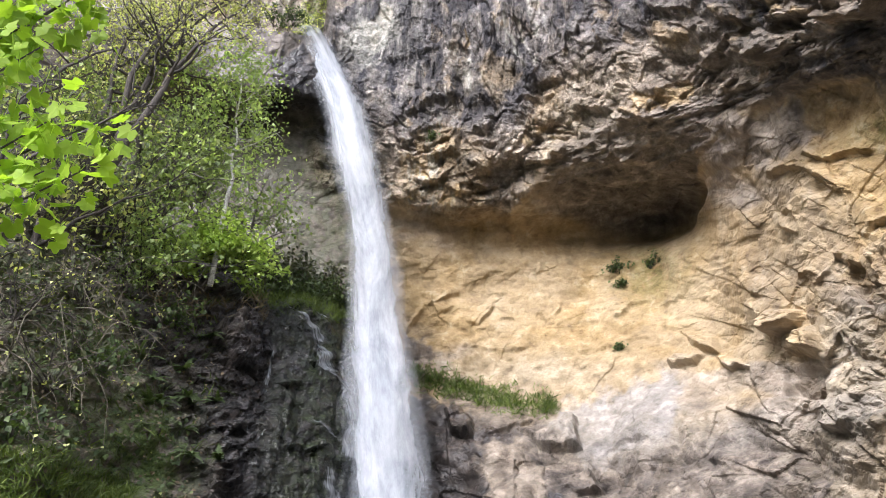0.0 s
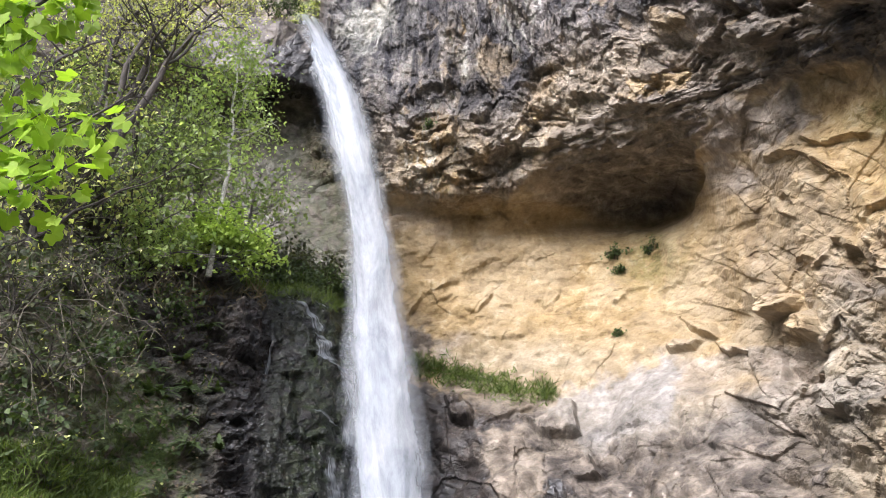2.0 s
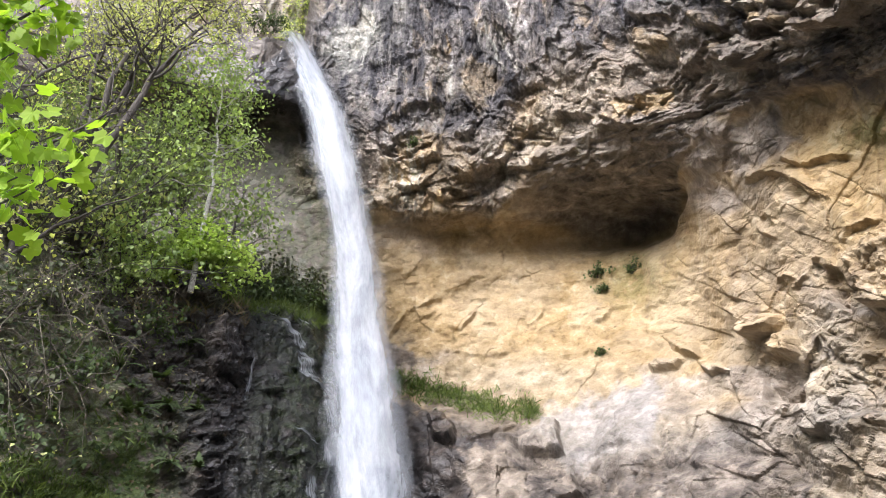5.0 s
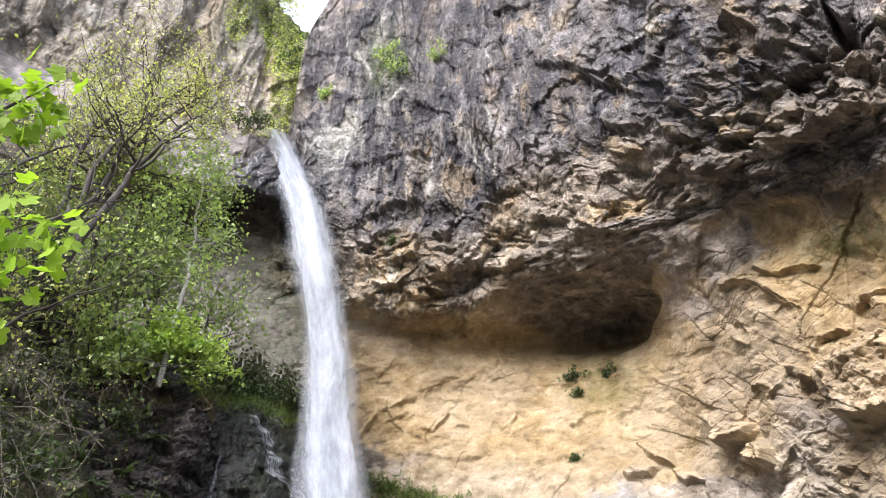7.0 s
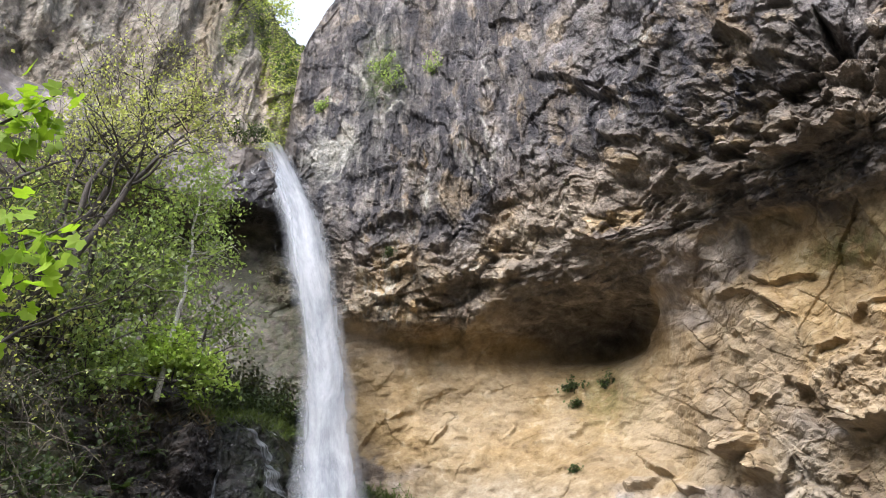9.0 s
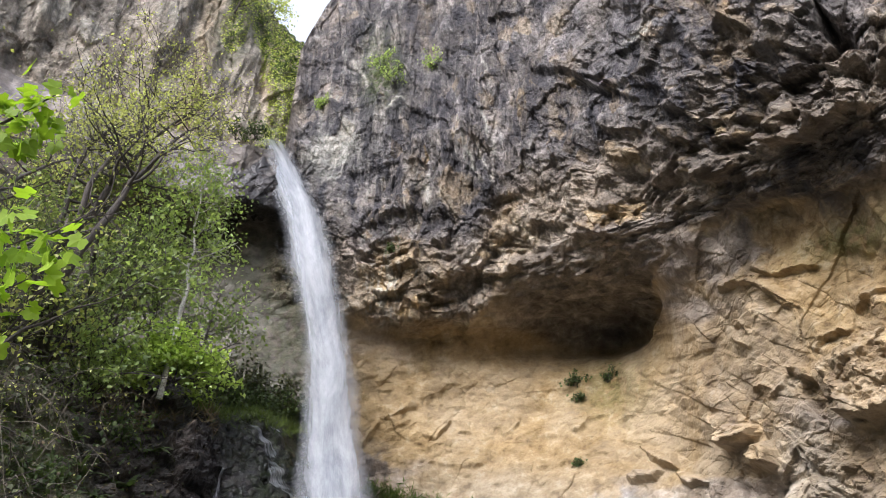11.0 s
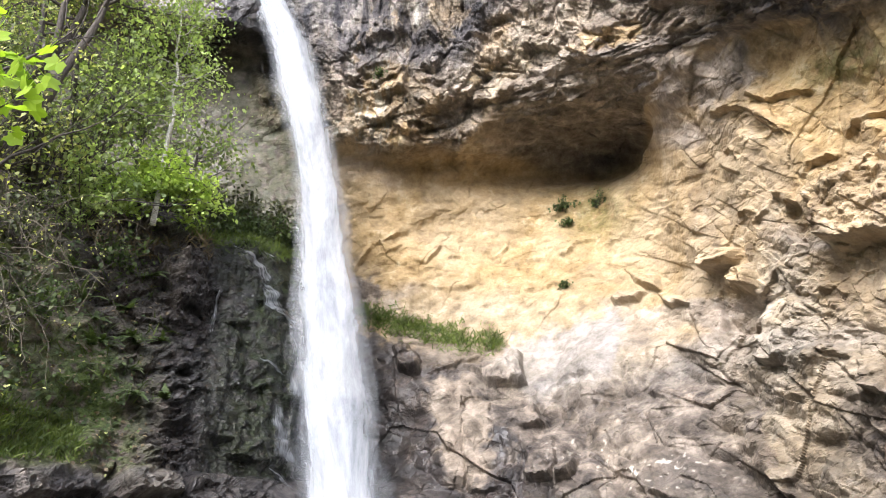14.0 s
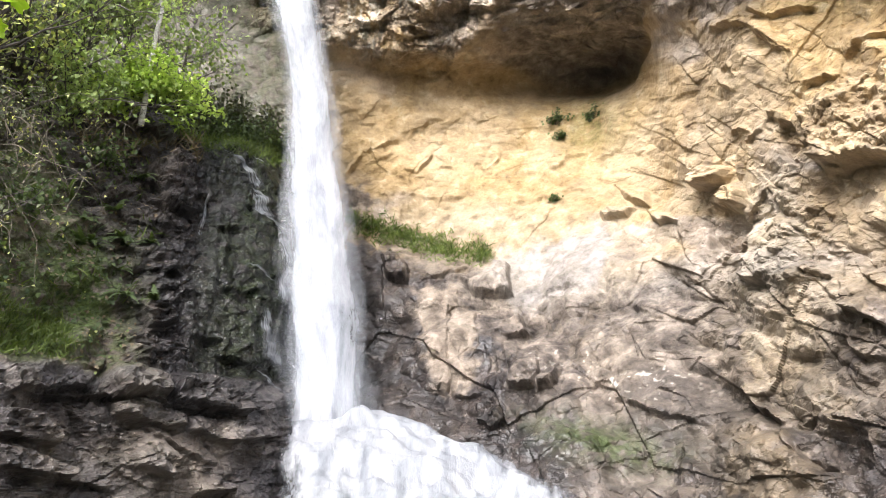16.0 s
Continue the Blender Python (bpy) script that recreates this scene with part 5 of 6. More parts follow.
# ---- makers of things ----
def part(name, data, material, parent=None, label=""):
    """Links mesh data, or a bmesh, as one object under its thing."""
    if isinstance(data, bmesh.types.BMesh):
        me = bpy.data.meshes.new(name)
        data.to_mesh(me)
        data.free()
        data = me
    if material and not data.materials:
        data.materials.append(material)
    ob = new(name, data)
    if parent:
        ob.parent = parent
        ob.matrix_parent_inverse = parent.matrix_basis.inverted()
    if label:
        ob["label"] = label
    return ob


def mesh_of(name, verts, faces, material, smooth=False):
    me = bpy.data.meshes.new(name)
    me.from_pydata(verts, [], faces)
    me.materials.append(material)
    if smooth:
        me.polygons.foreach_set("use_smooth", [True] * len(faces))
    return me


def base_at(name, p):
    ob = new(name)
    ob.empty_display_size = 0.2
    ob.matrix_basis = Matrix.Translation(p)
    return ob


def tube(points, radii, sides=6):
    """A limb through the points with a radius at each: vertices and faces."""
    verts, faces = [], []
    for k, (p, r) in enumerate(zip(points, radii)):
        d = (points[min(k + 1, len(points) - 1)] - points[max(k - 1, 0)]).normalized()
        side = d.cross(Vector((0.3, 0.9, 0.1))).normalized()
        up = side.cross(d)
        for s in range(sides):
            t = 2 * math.pi * s / sides
            verts.append(p + r * (math.cos(t) * side + math.sin(t) * up))
    for k in range(len(points) - 1):
        for s in range(sides):
            a, b = k * sides + s, k * sides + (s + 1) % sides
            faces.append((a, b, b + sides, a + sides))
    faces.append(tuple(range(sides))[::-1])
    faces.append(tuple(range((len(points) - 1) * sides, len(points) * sides)))
    return verts, faces


def join(pieces):
    verts, faces = [], []
    for v, f in pieces:
        k = len(verts)
        verts += v
        faces += [tuple(i + k for i in q) for q in f]
    return verts, faces


def wander(start, heading, length, rng, steps=7, bend=0.25, lift=0.0):
    """A crooked line of points."""
    p, d, out = start.copy(), heading.normalized(), [start.copy()]
    for _ in range(steps):
        d = (d + Vector((rng.gauss(0, bend), rng.gauss(0, bend), rng.gauss(0, bend) + lift))).normalized()
        p = p + d * length / steps
        out.append(p.copy())
    return out


# outlines of leaves: half width along the length
OVAL = [(0.0, 0.05), (0.45, 0.40), (1.0, 0.0)]
BLADE = [(0.0, 0.05), (0.5, 0.045), (1.0, 0.0)]


def leaf(verts, faces, at, along, up, size, outline, fold=0.25, droop=0.2):
    """Adds one leaf, folded along its middle and drooping to its tip."""
    along = along.normalized()
    side = along.cross(up)
    side = side.normalized() if side.length > 1e-4 else Vector((1, 0, 0))
    nrm = side.cross(along)
    k = len(verts)
    for t, w in outline:
        mid = at + along * (t * size) - nrm * (droop * size * t * t)
        verts += [mid, mid + (side * w + nrm * (fold * w)) * size, mid + (-side * w + nrm * (fold * w)) * size]
    for s in range(len(outline) - 1):
        a = k + 3 * s
        faces += [(a, a + 1, a + 4, a + 3), (a, a + 3, a + 5, a + 2)]


def ray_point(a, e, r):
    return Vector((r * math.sin(radians(a)), r * math.cos(radians(a)), EYE + r * math.tan(radians(e))))


def spray(points, count, size, spread, rng, outline=OVAL, hang=0.3):
    """Leaves scattered round the points of twigs."""
    verts, faces = [], []
    for _ in range(count):
        p = rng.choice(points) + Vector((rng.gauss(0, spread), rng.gauss(0, spread), rng.gauss(0, spread * 0.7)))
        d = Vector((rng.uniform(-1, 1), rng.uniform(-1, 1), rng.uniform(-0.8, 0.5) - hang))
        up = Vector((rng.gauss(0, 0.5), rng.gauss(-0.3, 0.5), 1))
        leaf(verts, faces, p, d, up, size * rng.uniform(0.55, 1.25), outline)
    return verts, faces


def tree(name, label, foot, lean, height, girth, limbs, leaves, size, leaf_mat, bark, seed, spread=0.22, reach=0.5, first=0.3, bend=0.10, hang=0.3, outline=OVAL, forks=5, path=()):
    """A tree: tapered trunk, limbs that fork into twigs, and a crown of single leaves on the twigs."""
    rng = random.Random(seed)
    top = base_at(name, foot)
    trunk = wander(Vector(foot) - Vector((0, 0, 0.3)), Vector(lean), height, rng, 10, bend, 0.05)
    if path:                                # a trunk that grows along a given bent line
        line = [Vector(foot) - Vector((0, 0, 0.3))] + [ray_point(*p) for p in path]
        marks = [k * (len(line) - 1) / 10 for k in range(11)]
        trunk = [line[int(m)].lerp(line[min(int(m) + 1, len(line) - 1)], m - int(m)) + Vector((rng.gauss(0, 0.04), rng.gauss(0, 0.04), 0)) for m in marks]
        height = (trunk[-1] - trunk[0]).length
    part("trunk", mesh_of("trunk", *tube(trunk, [girth * (1 - 0.85 * k / 10) for k in range(11)], 8), bark, True), None, top)
    tips = []
    for k in range(limbs):
        f = first + (0.97 - first) * (k + rng.random() * 0.6) / limbs
        i = f * 10
        at = trunk[int(i)].lerp(trunk[min(int(i) + 1, 10)], i - int(i))
        turn = rng.uniform(0, 2 * math.pi)
        d = Vector((math.cos(turn), math.sin(turn), rng.uniform(0.25, 0.9)))
        length = height * reach * (1.15 - 0.75 * f) * rng.uniform(0.7, 1.2)
        line = wander(at, d, length, rng, 7, 0.18, 0.06)
        r = girth * (1 - 0.85 * f) * 0.6
        pieces = [tube(line, [max(0.006, r * (1 - 0.9 * s / 7)) for s in range(8)], 6)]
        for _ in range(forks):
            s = rng.randint(2, 7)
            twig = wander(line[s], (line[s] - line[s - 1]).normalized() + Vector((rng.gauss(0, 0.7), rng.gauss(0, 0.7), rng.gauss(0.1, 0.5))), length * rng.uniform(0.25, 0.55), rng, 5, 0.25, 0.02)
            pieces.append(tube(twig, [max(0.004, r * 0.35 * (1 - 0.8 * q / 5)) for q in range(6)], 4))
            tips += twig[1:]
            fine = wander(twig[3], (twig[3] - twig[2]) + Vector((rng.gauss(0, 0.5), rng.gauss(0, 0.5), rng.gauss(0, 0.4))), length * 0.25, rng, 4, 0.3)
            pieces.append(tube(fine, [0.005] * 5, 3))
            tips += fine[1:]
        tips += line[4:]
        part("limb", mesh_of("limb", *join(pieces), bark, True), None, top)
    part("crown", mesh_of("crown", *spray(tips, leaves, size, spread, rng, outline, hang), leaf_mat), None, top)
    return tagged(top, label, "tree", "trees on the bank")


def shrub(name, label, foot, width, height, stems, leaves, size, leaf_mat, bark, seed, group="shrubs", outward=(0, -0.3, 0), outline=OVAL, category="shrub", spread=0.12, hang=0.3):
    """A many-stemmed bush."""
    rng = random.Random(seed)
    top = base_at(name, foot)
    tips = []
    for _ in range(stems):
        pieces = []
        d = Vector((rng.gauss(0, 0.6) * width / height, rng.gauss(0, 0.45) * width / height, 1)) + Vector(outward)
        line = wander(Vector(foot) - Vector((0, 0, 0.1)), d, height * rng.uniform(0.6, 1.15), rng, 6, 0.2)
        pieces.append(tube(line, [max(0.004, 0.016 * height * (1 - 0.85 * s / 6)) for s in range(7)], 4))
        for _ in range(3):
            s = rng.randint(2, 6)
            twig = wander(line[s], Vector((rng.gauss(0, 0.8), rng.gauss(-0.2, 0.8), rng.gauss(0.1, 0.4))), height * rng.uniform(0.2, 0.45), rng, 4, 0.25)
            pieces.append(tube(twig, [0.005] * 5, 3))
            tips += twig[1:]
        tips += line[3:]
        part("stem", mesh_of("stem", *join(pieces), bark, True), None, top)
    part("foliage", mesh_of("foliage", *spray(tips, leaves, size, spread, rng, outline, hang), leaf_mat), None, top)
    return tagged(top, label, category, group)


def tuft(name, label, spots, blades, size, mat, seed, category="grass", lean=0.5, kind="stuff"):
    """Blades of grass growing from many spots, bending over."""
    rng = random.Random(seed)
    verts, faces = [], []
    for p in spots:
        for _ in range(blades):
            d = Vector((rng.gauss(0, lean), rng.gauss(-0.25, lean), 1))
            leaf(verts, faces, p + Vector((rng.gauss(0, 0.06), rng.gauss(0, 0.06), -0.03)), d, Vector((rng.gauss(0, 1), rng.gauss(0, 1), 0.3)), size * rng.uniform(0.5, 1.3), BLADE, 0.1, rng.uniform(0.2, 0.9))
    return tagged(part(name, mesh_of(name, verts, faces, mat), None), label, category, kind=kind)


# ---- the waterfall ----
def fall_line(s):
    """The middle of the falling water: s = 0 at the lip, 1 at the foot. Bearing, height angle and half width in metres, distance."""
    e = 42.1 - 35.1 * s
    steps = [7, 9.5, 16.5, 20.3, 24, 28, 31, 34.4, 37.9, 40, 41.4, 43]
    a = np.interp(e, steps, [-3.8, -3.95, -4.9, -5.35, -5.85, -6.35, -7.1, -8.15, -9.65, -11.1, -12.3, -13.8])
    half = np.interp(e, steps, [0.92, 0.90, 0.84, 0.76, 0.68, 0.62, 0.55, 0.56, 0.54, 0.52, 0.50, 0.48])
    r = np.interp(e, [8, 16.5, 25, 34, 40, 43], [16.3, 16.8, 17.4, 18.3, 19.3, 20.5])
    return a, e, half, r


def water_sheet(name, material, parent, wide, out, seed, body=1.0, label="", soft=False):
    rows, cols = 160, 26
    verts, faces, flow, thick = [], [], [], []
    for i in range(rows + 1):
        s = i / rows
        a, e, half, r = fall_line(s)
        mid = Vector((r * math.sin(radians(a)), r * math.cos(radians(a)), EYE + r * math.tan(radians(e))))
        across = Vector((math.cos(radians(a)), -math.sin(radians(a)), 0))
        ahead = Vector((-math.sin(radians(a)), -math.cos(radians(a)), 0))
        for k in range(cols + 1):
            w = 2 * k / cols - 1
            ragged = 1 + 0.25 * noise.noise(Vector((w * 0.3 + seed, s * 9, seed)))
            bulge = (0.35 * (1 - w * w) + 0.16 * noise.noise(Vector((w * 3, s * 12, seed * 3.1)))) * half + out
            verts.append(mid + across * (w * half * wide * ragged) + ahead * bulge)
            flow.append((w * half * 1.6 + seed * 3.7, s * 11.0 * (1 - 0.3 * s) + 0.25 * abs(w), seed * 1.3))
            thick.append(body * ((1 - w * w) ** 1.6 if soft else 1 - abs(w) ** 2.5) * (0.75 + 0.25 * min(1, s * 6)))
    for i in range(rows):
        for k in range(cols):
            q = i * (cols + 1) + k
            faces.append((q, q + 1, q + cols + 2, q + cols + 1))
    me = mesh_of(name, verts, faces, material, True)
    me.attributes.new("flow", "FLOAT_VECTOR", "POINT").data.foreach_set("vector", [c for f in flow for c in f])
    me.attributes.new("body", "FLOAT", "POINT").data.foreach_set("value", thick)
    return part(name, me, None, parent, label)


a, e, half, r = fall_line(1.0)
fall = base_at("waterfall", (r * math.sin(radians(a)), r * math.cos(radians(a)), EYE + r * math.tan(radians(e))))
tagged(fall, "tall narrow waterfall of white water dropping past the cliff", "waterfall")
water_sheet("main_stream", WATER, fall, 0.76, 0.0, 1.0, 1.15)
water_sheet("front_strand", WATER, fall, 0.86, 0.25, 2.0, 0.75)
water_sheet("back_strand", WATER, fall, 0.95, -0.25, 3.0, 0.75)
water_sheet("veil", VEIL, fall, 1.2, 0.45, 4.0, 0.7, "thin veil of spray", True)
water_sheet("veil", VEIL, fall, 1.4, -0.3, 5.0, 0.6, "thin veil of spray", True)

# white water at the foot and the cascade that runs off to the right
rows, cols = 90, 80
verts, faces, flow, thick = [], [], [], []
for i in range(rows + 1):
    s = i / rows
    r = 16.9 - 9.5 * s
    left = np.interp(r, [7, 12, 15, 16.9], [-10, -8.2, -7.4, -6.0])
    rightmost = np.interp(r, [7, 11, 12.5, 14, 15.3, 16.9], [26, 21, 17, 11.4, 5.4, 0.0])
    z = float(np.interp(r, [7, 9, 11, 13, 14.5, 15.8, 16.9], [0.35, 0.75, 1.35, 2.1, 2.95, 3.6, 3.8]))
    for k in range(cols + 1):
        w = k / cols
        a = left + (rightmost - left) * w
        p = Vector((r * math.sin(radians(a)), r * math.cos(radians(a)), 0))
        lump = 0.2 * noise.fractal(Vector((p.x * 0.9, p.y * 0.9, 3)), 0.8, 2, 4) + 0.10 * noise.noise(p * 4)
        p.z = z + lump * min(1, 4 * w * (1 - w) + 0.15) + 0.25 * math.sin(math.pi * w) - 0.5 * max(0, w - 0.75)
        verts.append(p)
        flow.append((a * 0.45, s * 9, 9.0))
        thick.append(min(1.0, 6 * w, 3.5 * (1 - w)) * (1.1 - 0.35 * s))
for i in range(rows):
    for k in range(cols):
        q = i * (cols + 1) + k
        faces.append((q, q + 1, q + cols + 2, q + cols + 1))
me = mesh_of("cascade", verts, faces, FOAM, True)
me.attributes.new("flow", "FLOAT_VECTOR", "POINT").data.foreach_set("vector", [c for f in flow for c in f])
me.attributes.new("body", "FLOAT", "POINT").data.foreach_set("value", thick)
tagged(part("cascade", me, None), "white foaming water running off over the rocks", "water", kind="structure")

# ---- trees and plants on the bank ----
tree("tree", "crooked dark tree with sparse yellow-green spring leaves", bank.at(-27.6, 27.5), (0, 0, 1), 9.0, 0.105, 16, 2300, 0.062, LEAF_TREE, BARK, 11, reach=0.36, first=0.45, forks=5, path=((-27.9, 31.1, 15.0), (-27.7, 33, 15), (-27.6, 35.7, 15), (-27.8, 38.4, 14.9), (-27.1, 40.3, 14.8), (-25.3, 42.4, 14.6)))
tree("tree", "leaning dark-barked tree with thin bare twigs and small leaves", bank.at(-27.2, 27.5), (0, 0, 1), 8.0, 0.10, 16, 2300, 0.062, LEAF_TREE, BARK, 15, reach=0.34, first=0.45, forks=5, path=((-27.7, 31.7, 14.6), (-27.2, 33.6, 14.6), (-26.6, 35.9, 14.6), (-26.0, 39.0, 14.5), (-24.4, 41.1, 14.5), (-22.8, 42.9, 14.5), (-20.8, 44.6, 14.5)))
tree("tree", "leaning dark tree with a thin crown of yellow-green leaves", bank.at(-26.8, 27.5), (0, 0, 1), 8.0, 0.095, 16, 2300, 0.062, LEAF_TREE, BARK, 18, reach=0.34, first=0.4, forks=5, path=((-27.0, 33.1, 14.8), (-25.5, 36.6, 14.8), (-24.7, 38.8, 14.8), (-23.0, 41, 14.8), (-21.0, 43.2, 14.8), (-18.6, 45.4, 14.9)))
tree("tree", "bent dark tree leaning over the slope in sparse young leaf", bank.at(-26.5, 27.5), (0, 0, 1), 8.0, 0.10, 16, 2100, 0.062, LEAF_TREE, BARK, 21, reach=0.32, first=0.45, forks=5, path=((-26.2, 32.4, 14.4), (-25.2, 34.5, 14.4), (-24.1, 36.7, 14.4), (-23.6, 38.3, 14.4), (-22.7, 39.7, 14.4), (-21.2, 41.3, 14.4), (-19.7, 42.8, 14.5), (-18.0, 44.4, 14.6)))
tree("tree", "thin upright tree with bare twigs against the grey rock", bank.at(-24.5, 28), (0, 0, 1), 8.0, 0.055, 14, 700, 0.055, LEAF_TREE, BARK, 22, reach=0.30, first=0.5, forks=7, path=((-25.2, 38.5, 16), (-24.6, 41.5, 16), (-24.4, 45.0, 16), (-23.5, 47.6, 16)))
tree("tree", "young tree in yellow-green leaf on the slope", bank.at(-34, 20), (0.1, 0, 1), 7.5, 0.10, 16, 1700, 0.07, LEAF_TREE, BARK, 12, first=0.12, reach=0.45)
tree("birch", "slender young birch with white bark and fresh leaves", ray_point(-17.8, 26.3, 15.6), (0, 0, 1), 6.0, 0.06, 18, 2400, 0.09, LEAF_FRESH, BIRCH, 13, reach=0.22, first=0.5, path=((-17.8, 29.2, 15.6), (-17.8, 31.6, 15.6), (-17.7, 33.9, 15.6), (-18.0, 35.9, 15.6), (-18.1, 38.6, 15.7), (-18.4, 40.3, 15.8)))
tree("tree", "small tree in fresh green leaf beside the birch", bank.at(-22.8, 27), (0.0, 0.15, 1), 5.4, 0.06, 18, 1700, 0.11, LEAF_FRESH, BARK, 14, first=0.1, reach=0.36)
tree("tree", "small green tree behind the birch", bank.at(-25, 27), (0.05, 0.2, 1), 4.6, 0.07, 18, 3000, 0.10, LEAF_MID, BARK, 16, first=0.1, reach=0.5)
tree("tree", "small tree in dull green leaf low on the slope", bank.at(-30, 25), (0.1, 0.2, 1), 4.2, 0.07, 18, 3000, 0.10, LEAF_MID, BARK, 17, first=0.1, reach=0.55)
tree("tree", "small bushy tree in fresh green leaf on the ledge", bank.at(-20.2, 27) + Vector((0, 0.8, 0.4)), (0.05, 0.1, 1), 3.2, 0.05, 20, 1300, 0.11, LEAF_FRESH, BARK, 19, first=0.05, reach=0.5)
tree("tree", "small bushy tree in green leaf on the ledge", bank.at(-16.4, 27) + Vector((0, 0.6, 0.3)), (0.0, 0.25, 1), 2.8, 0.05, 18, 1000, 0.11, LEAF_FRESH, BARK, 20, first=0.05, reach=0.5)
tree("tree", "small bushy tree in fresh green leaf on the slope", bank.at(-24, 26), (0.0, 0.1, 1), 4.0, 0.05, 20, 1500, 0.11, LEAF_FRESH, BARK, 24, first=0.05, reach=0.5)
for k, (a, e, w, h, mat, n, text) in enumerate([
        (-22.5, 25, 2.4, 1.3, LEAF_FRESH, 2200, "green leafy shrub on the edge of the bank"), (-26, 23, 2.4, 1.4, LEAF_DULL, 400, "shrub with small dull grey-green leaves"),
        (-30, 21, 2.4, 1.4, LEAF_DULL, 350, "shrub with small dull grey-green leaves"), (-25.5, 26.5, 2.4, 1.8, LEAF_TREE, 500, "shrub with small yellow-green leaves"), (-29.5, 26.0, 2.4, 2.0, LEAF_TREE, 500, "shrub with small yellow-green leaves"),
        (-32.5, 23.0, 2.4, 2.0, LEAF_TREE, 300, "shrub with small yellow-green leaves"), (-13.8, 26.2, 1.6, 0.9, LEAF_DULL, 1100, "dull grey-green bramble on the rock ledge"), (-11.3, 26.2, 1.6, 0.9, LEAF_DULL, 1000, "dull grey-green bramble on the rock ledge"), (-9.0, 25.9, 1.4, 0.8, LEAF_DULL, 900, "dull grey-green bramble on the rock ledge"),
        (-12.5, 25.7, 1.6, 0.6, LEAF_DARK, 1000, "low dark bramble on the rock ledge"),
        (-10, 25.6, 1.5, 0.55, LEAF_DARK, 900, "low dark bramble on the rock ledge"), (-8, 25.2, 1.2, 0.5, LEAF_DARK, 600, "low dark bramble on the rock ledge"),
        (-25, 19, 2.0, 0.7, LEAF_DARK, 450, "dark ivy-like shrub on the slope"), (-27, 17.5, 2.2, 1.2, LEAF_DULL, 250, "shrub with small dull grey-green leaves"),
        (-20.5, 23.0, 1.8, 0.6, LEAF_DARK, 350, "dark ivy-like shrub on the slope"), (-29, 15, 2.0, 0.7, LEAF_DARK, 400, "dark ivy-like shrub on the slope")]):
    shrub("shrub", text, bank.at(a, e), w, h, 14, n, 0.10, mat, BARK, 40 + k)

for k, (a, e, n, text) in enumerate([(-15.6, 26.6, 1500, "bright green leafy shrub hanging over the edge"), (-17.2, 26.8, 1700, "bright green leafy shrub on the edge of the bank"), (-19.0, 26.8, 1500, "bright green leafy shrub on the edge of the bank")]):
    shrub("shrub", text, ray_point(a, e, 15.9), 2.0, 1.05, 12, n, 0.10, LEAF_BRIGHT, BARK, 60 + k, hang=0.1)
rng = random.Random(5)
tuft("grass", "green grass on the ledge under the ochre wall",
     [cliff.at(a, np.interp(a, [-3, 2, 7], [20.6, 19.5, 18.7]) + rng.gauss(0, 0.45), 0.03) for a in [rng.uniform(-3.2, 7.0) for _ in range(900)] if noise.noise(Vector((a * 1.1, 3.0, 0))) > -0.42 + 0.03 * a], 5, 0.17, LUSH, 3, lean=0.9)
tuft("bank_grass", "grass and weeds on the earth bank", [bank.at(rng.uniform(-30, -20.5), rng.uniform(10.2, 13.5), 0.02) for _ in range(900)], 6, 0.15, LUSH, 4, lean=0.8)
tuft("slope_grass", "sparse grass on the shaded slope", [bank.at(rng.uniform(-32, -16), rng.uniform(14, 25), 0.02) for _ in range(160)], 4, 0.2, GRASS, 6, lean=0.8)
tuft("ledge_grass", "mossy grass along the top of the wet buttress", [bank.at(a, np.interp(a, [-15, -11, -7], [25.4, 25.0, 24.6]) + rng.gauss(0, 0.3), 0.02) for a in [rng.uniform(-15.5, -7) for _ in range(420)]], 6, 0.15, LUSH, 7, lean=0.8)
tuft("dry_grass", "dry hanging stalks under the shrubs", [bank.at(rng.uniform(-22, -13), rng.uniform(23.2, 25.2), 0.05) for _ in range(50)], 4, 0.3, DRY, 9, lean=0.9)

# dead leaves and small weeds that nobody could count
def litter(name, label, rock, a0, a1, e0, e1, count, size, mat, seed, crest=lambda a: 90, where=lambda a, e: True):
    rng = random.Random(seed)
    verts, faces = [], []
    for _ in range(count):
        a = rng.uniform(a0, a1)
        e = rng.uniform(e0, min(e1, crest(a)))
        if not where(a, e):
            continue
        leaf(verts, faces, rock.at(a, e, 0.03), Vector((rng.gauss(0, 1), rng.gauss(-0.5, 0.6), rng.gauss(-0.3, 0.7))), Vector((rng.gauss(0, 0.4), -0.6, 0.8)), size * rng.uniform(0.5, 1.4), OVAL)
    return tagged(part(name, mesh_of(name, verts, faces, mat), None), label, "undergrowth", kind="stuff")


litter("undergrowth", "dark small-leaved undergrowth on the slope", bank, -34, -17, 11, 26, 1300, 0.09, LEAF_DARK, 21)
litter("dry_leaves", "dead brown leaves lying on the slope", bank, -34, -16, 10, 25, 900, 0.07, DRY, 22)
litter("weeds", "pale green weeds on the slope", bank, -34, -18, 10, 24, 120, 0.06, LEAF_TREE, 23)
litter("gorge_weeds", "sunlit yellow-green growth in the slot above the fall", gorge, -19.5, -11.3, 42.5, 53, 9000, 0.085, LEAF_SUN_TINT, 24, lambda a: float(np.interp(a, [-17.5, -16, -14.5, -13, -11.6, -10.5], [53, 51.5, 50.8, 50, 49.4, 47.5])), lambda a, e: seam(a, e) > -0.2 + 0.8 * noise.noise(Vector((a, e, 2))) or math.hypot(a + 18.2, (e - 49.8) * 0.8) < 1.3)
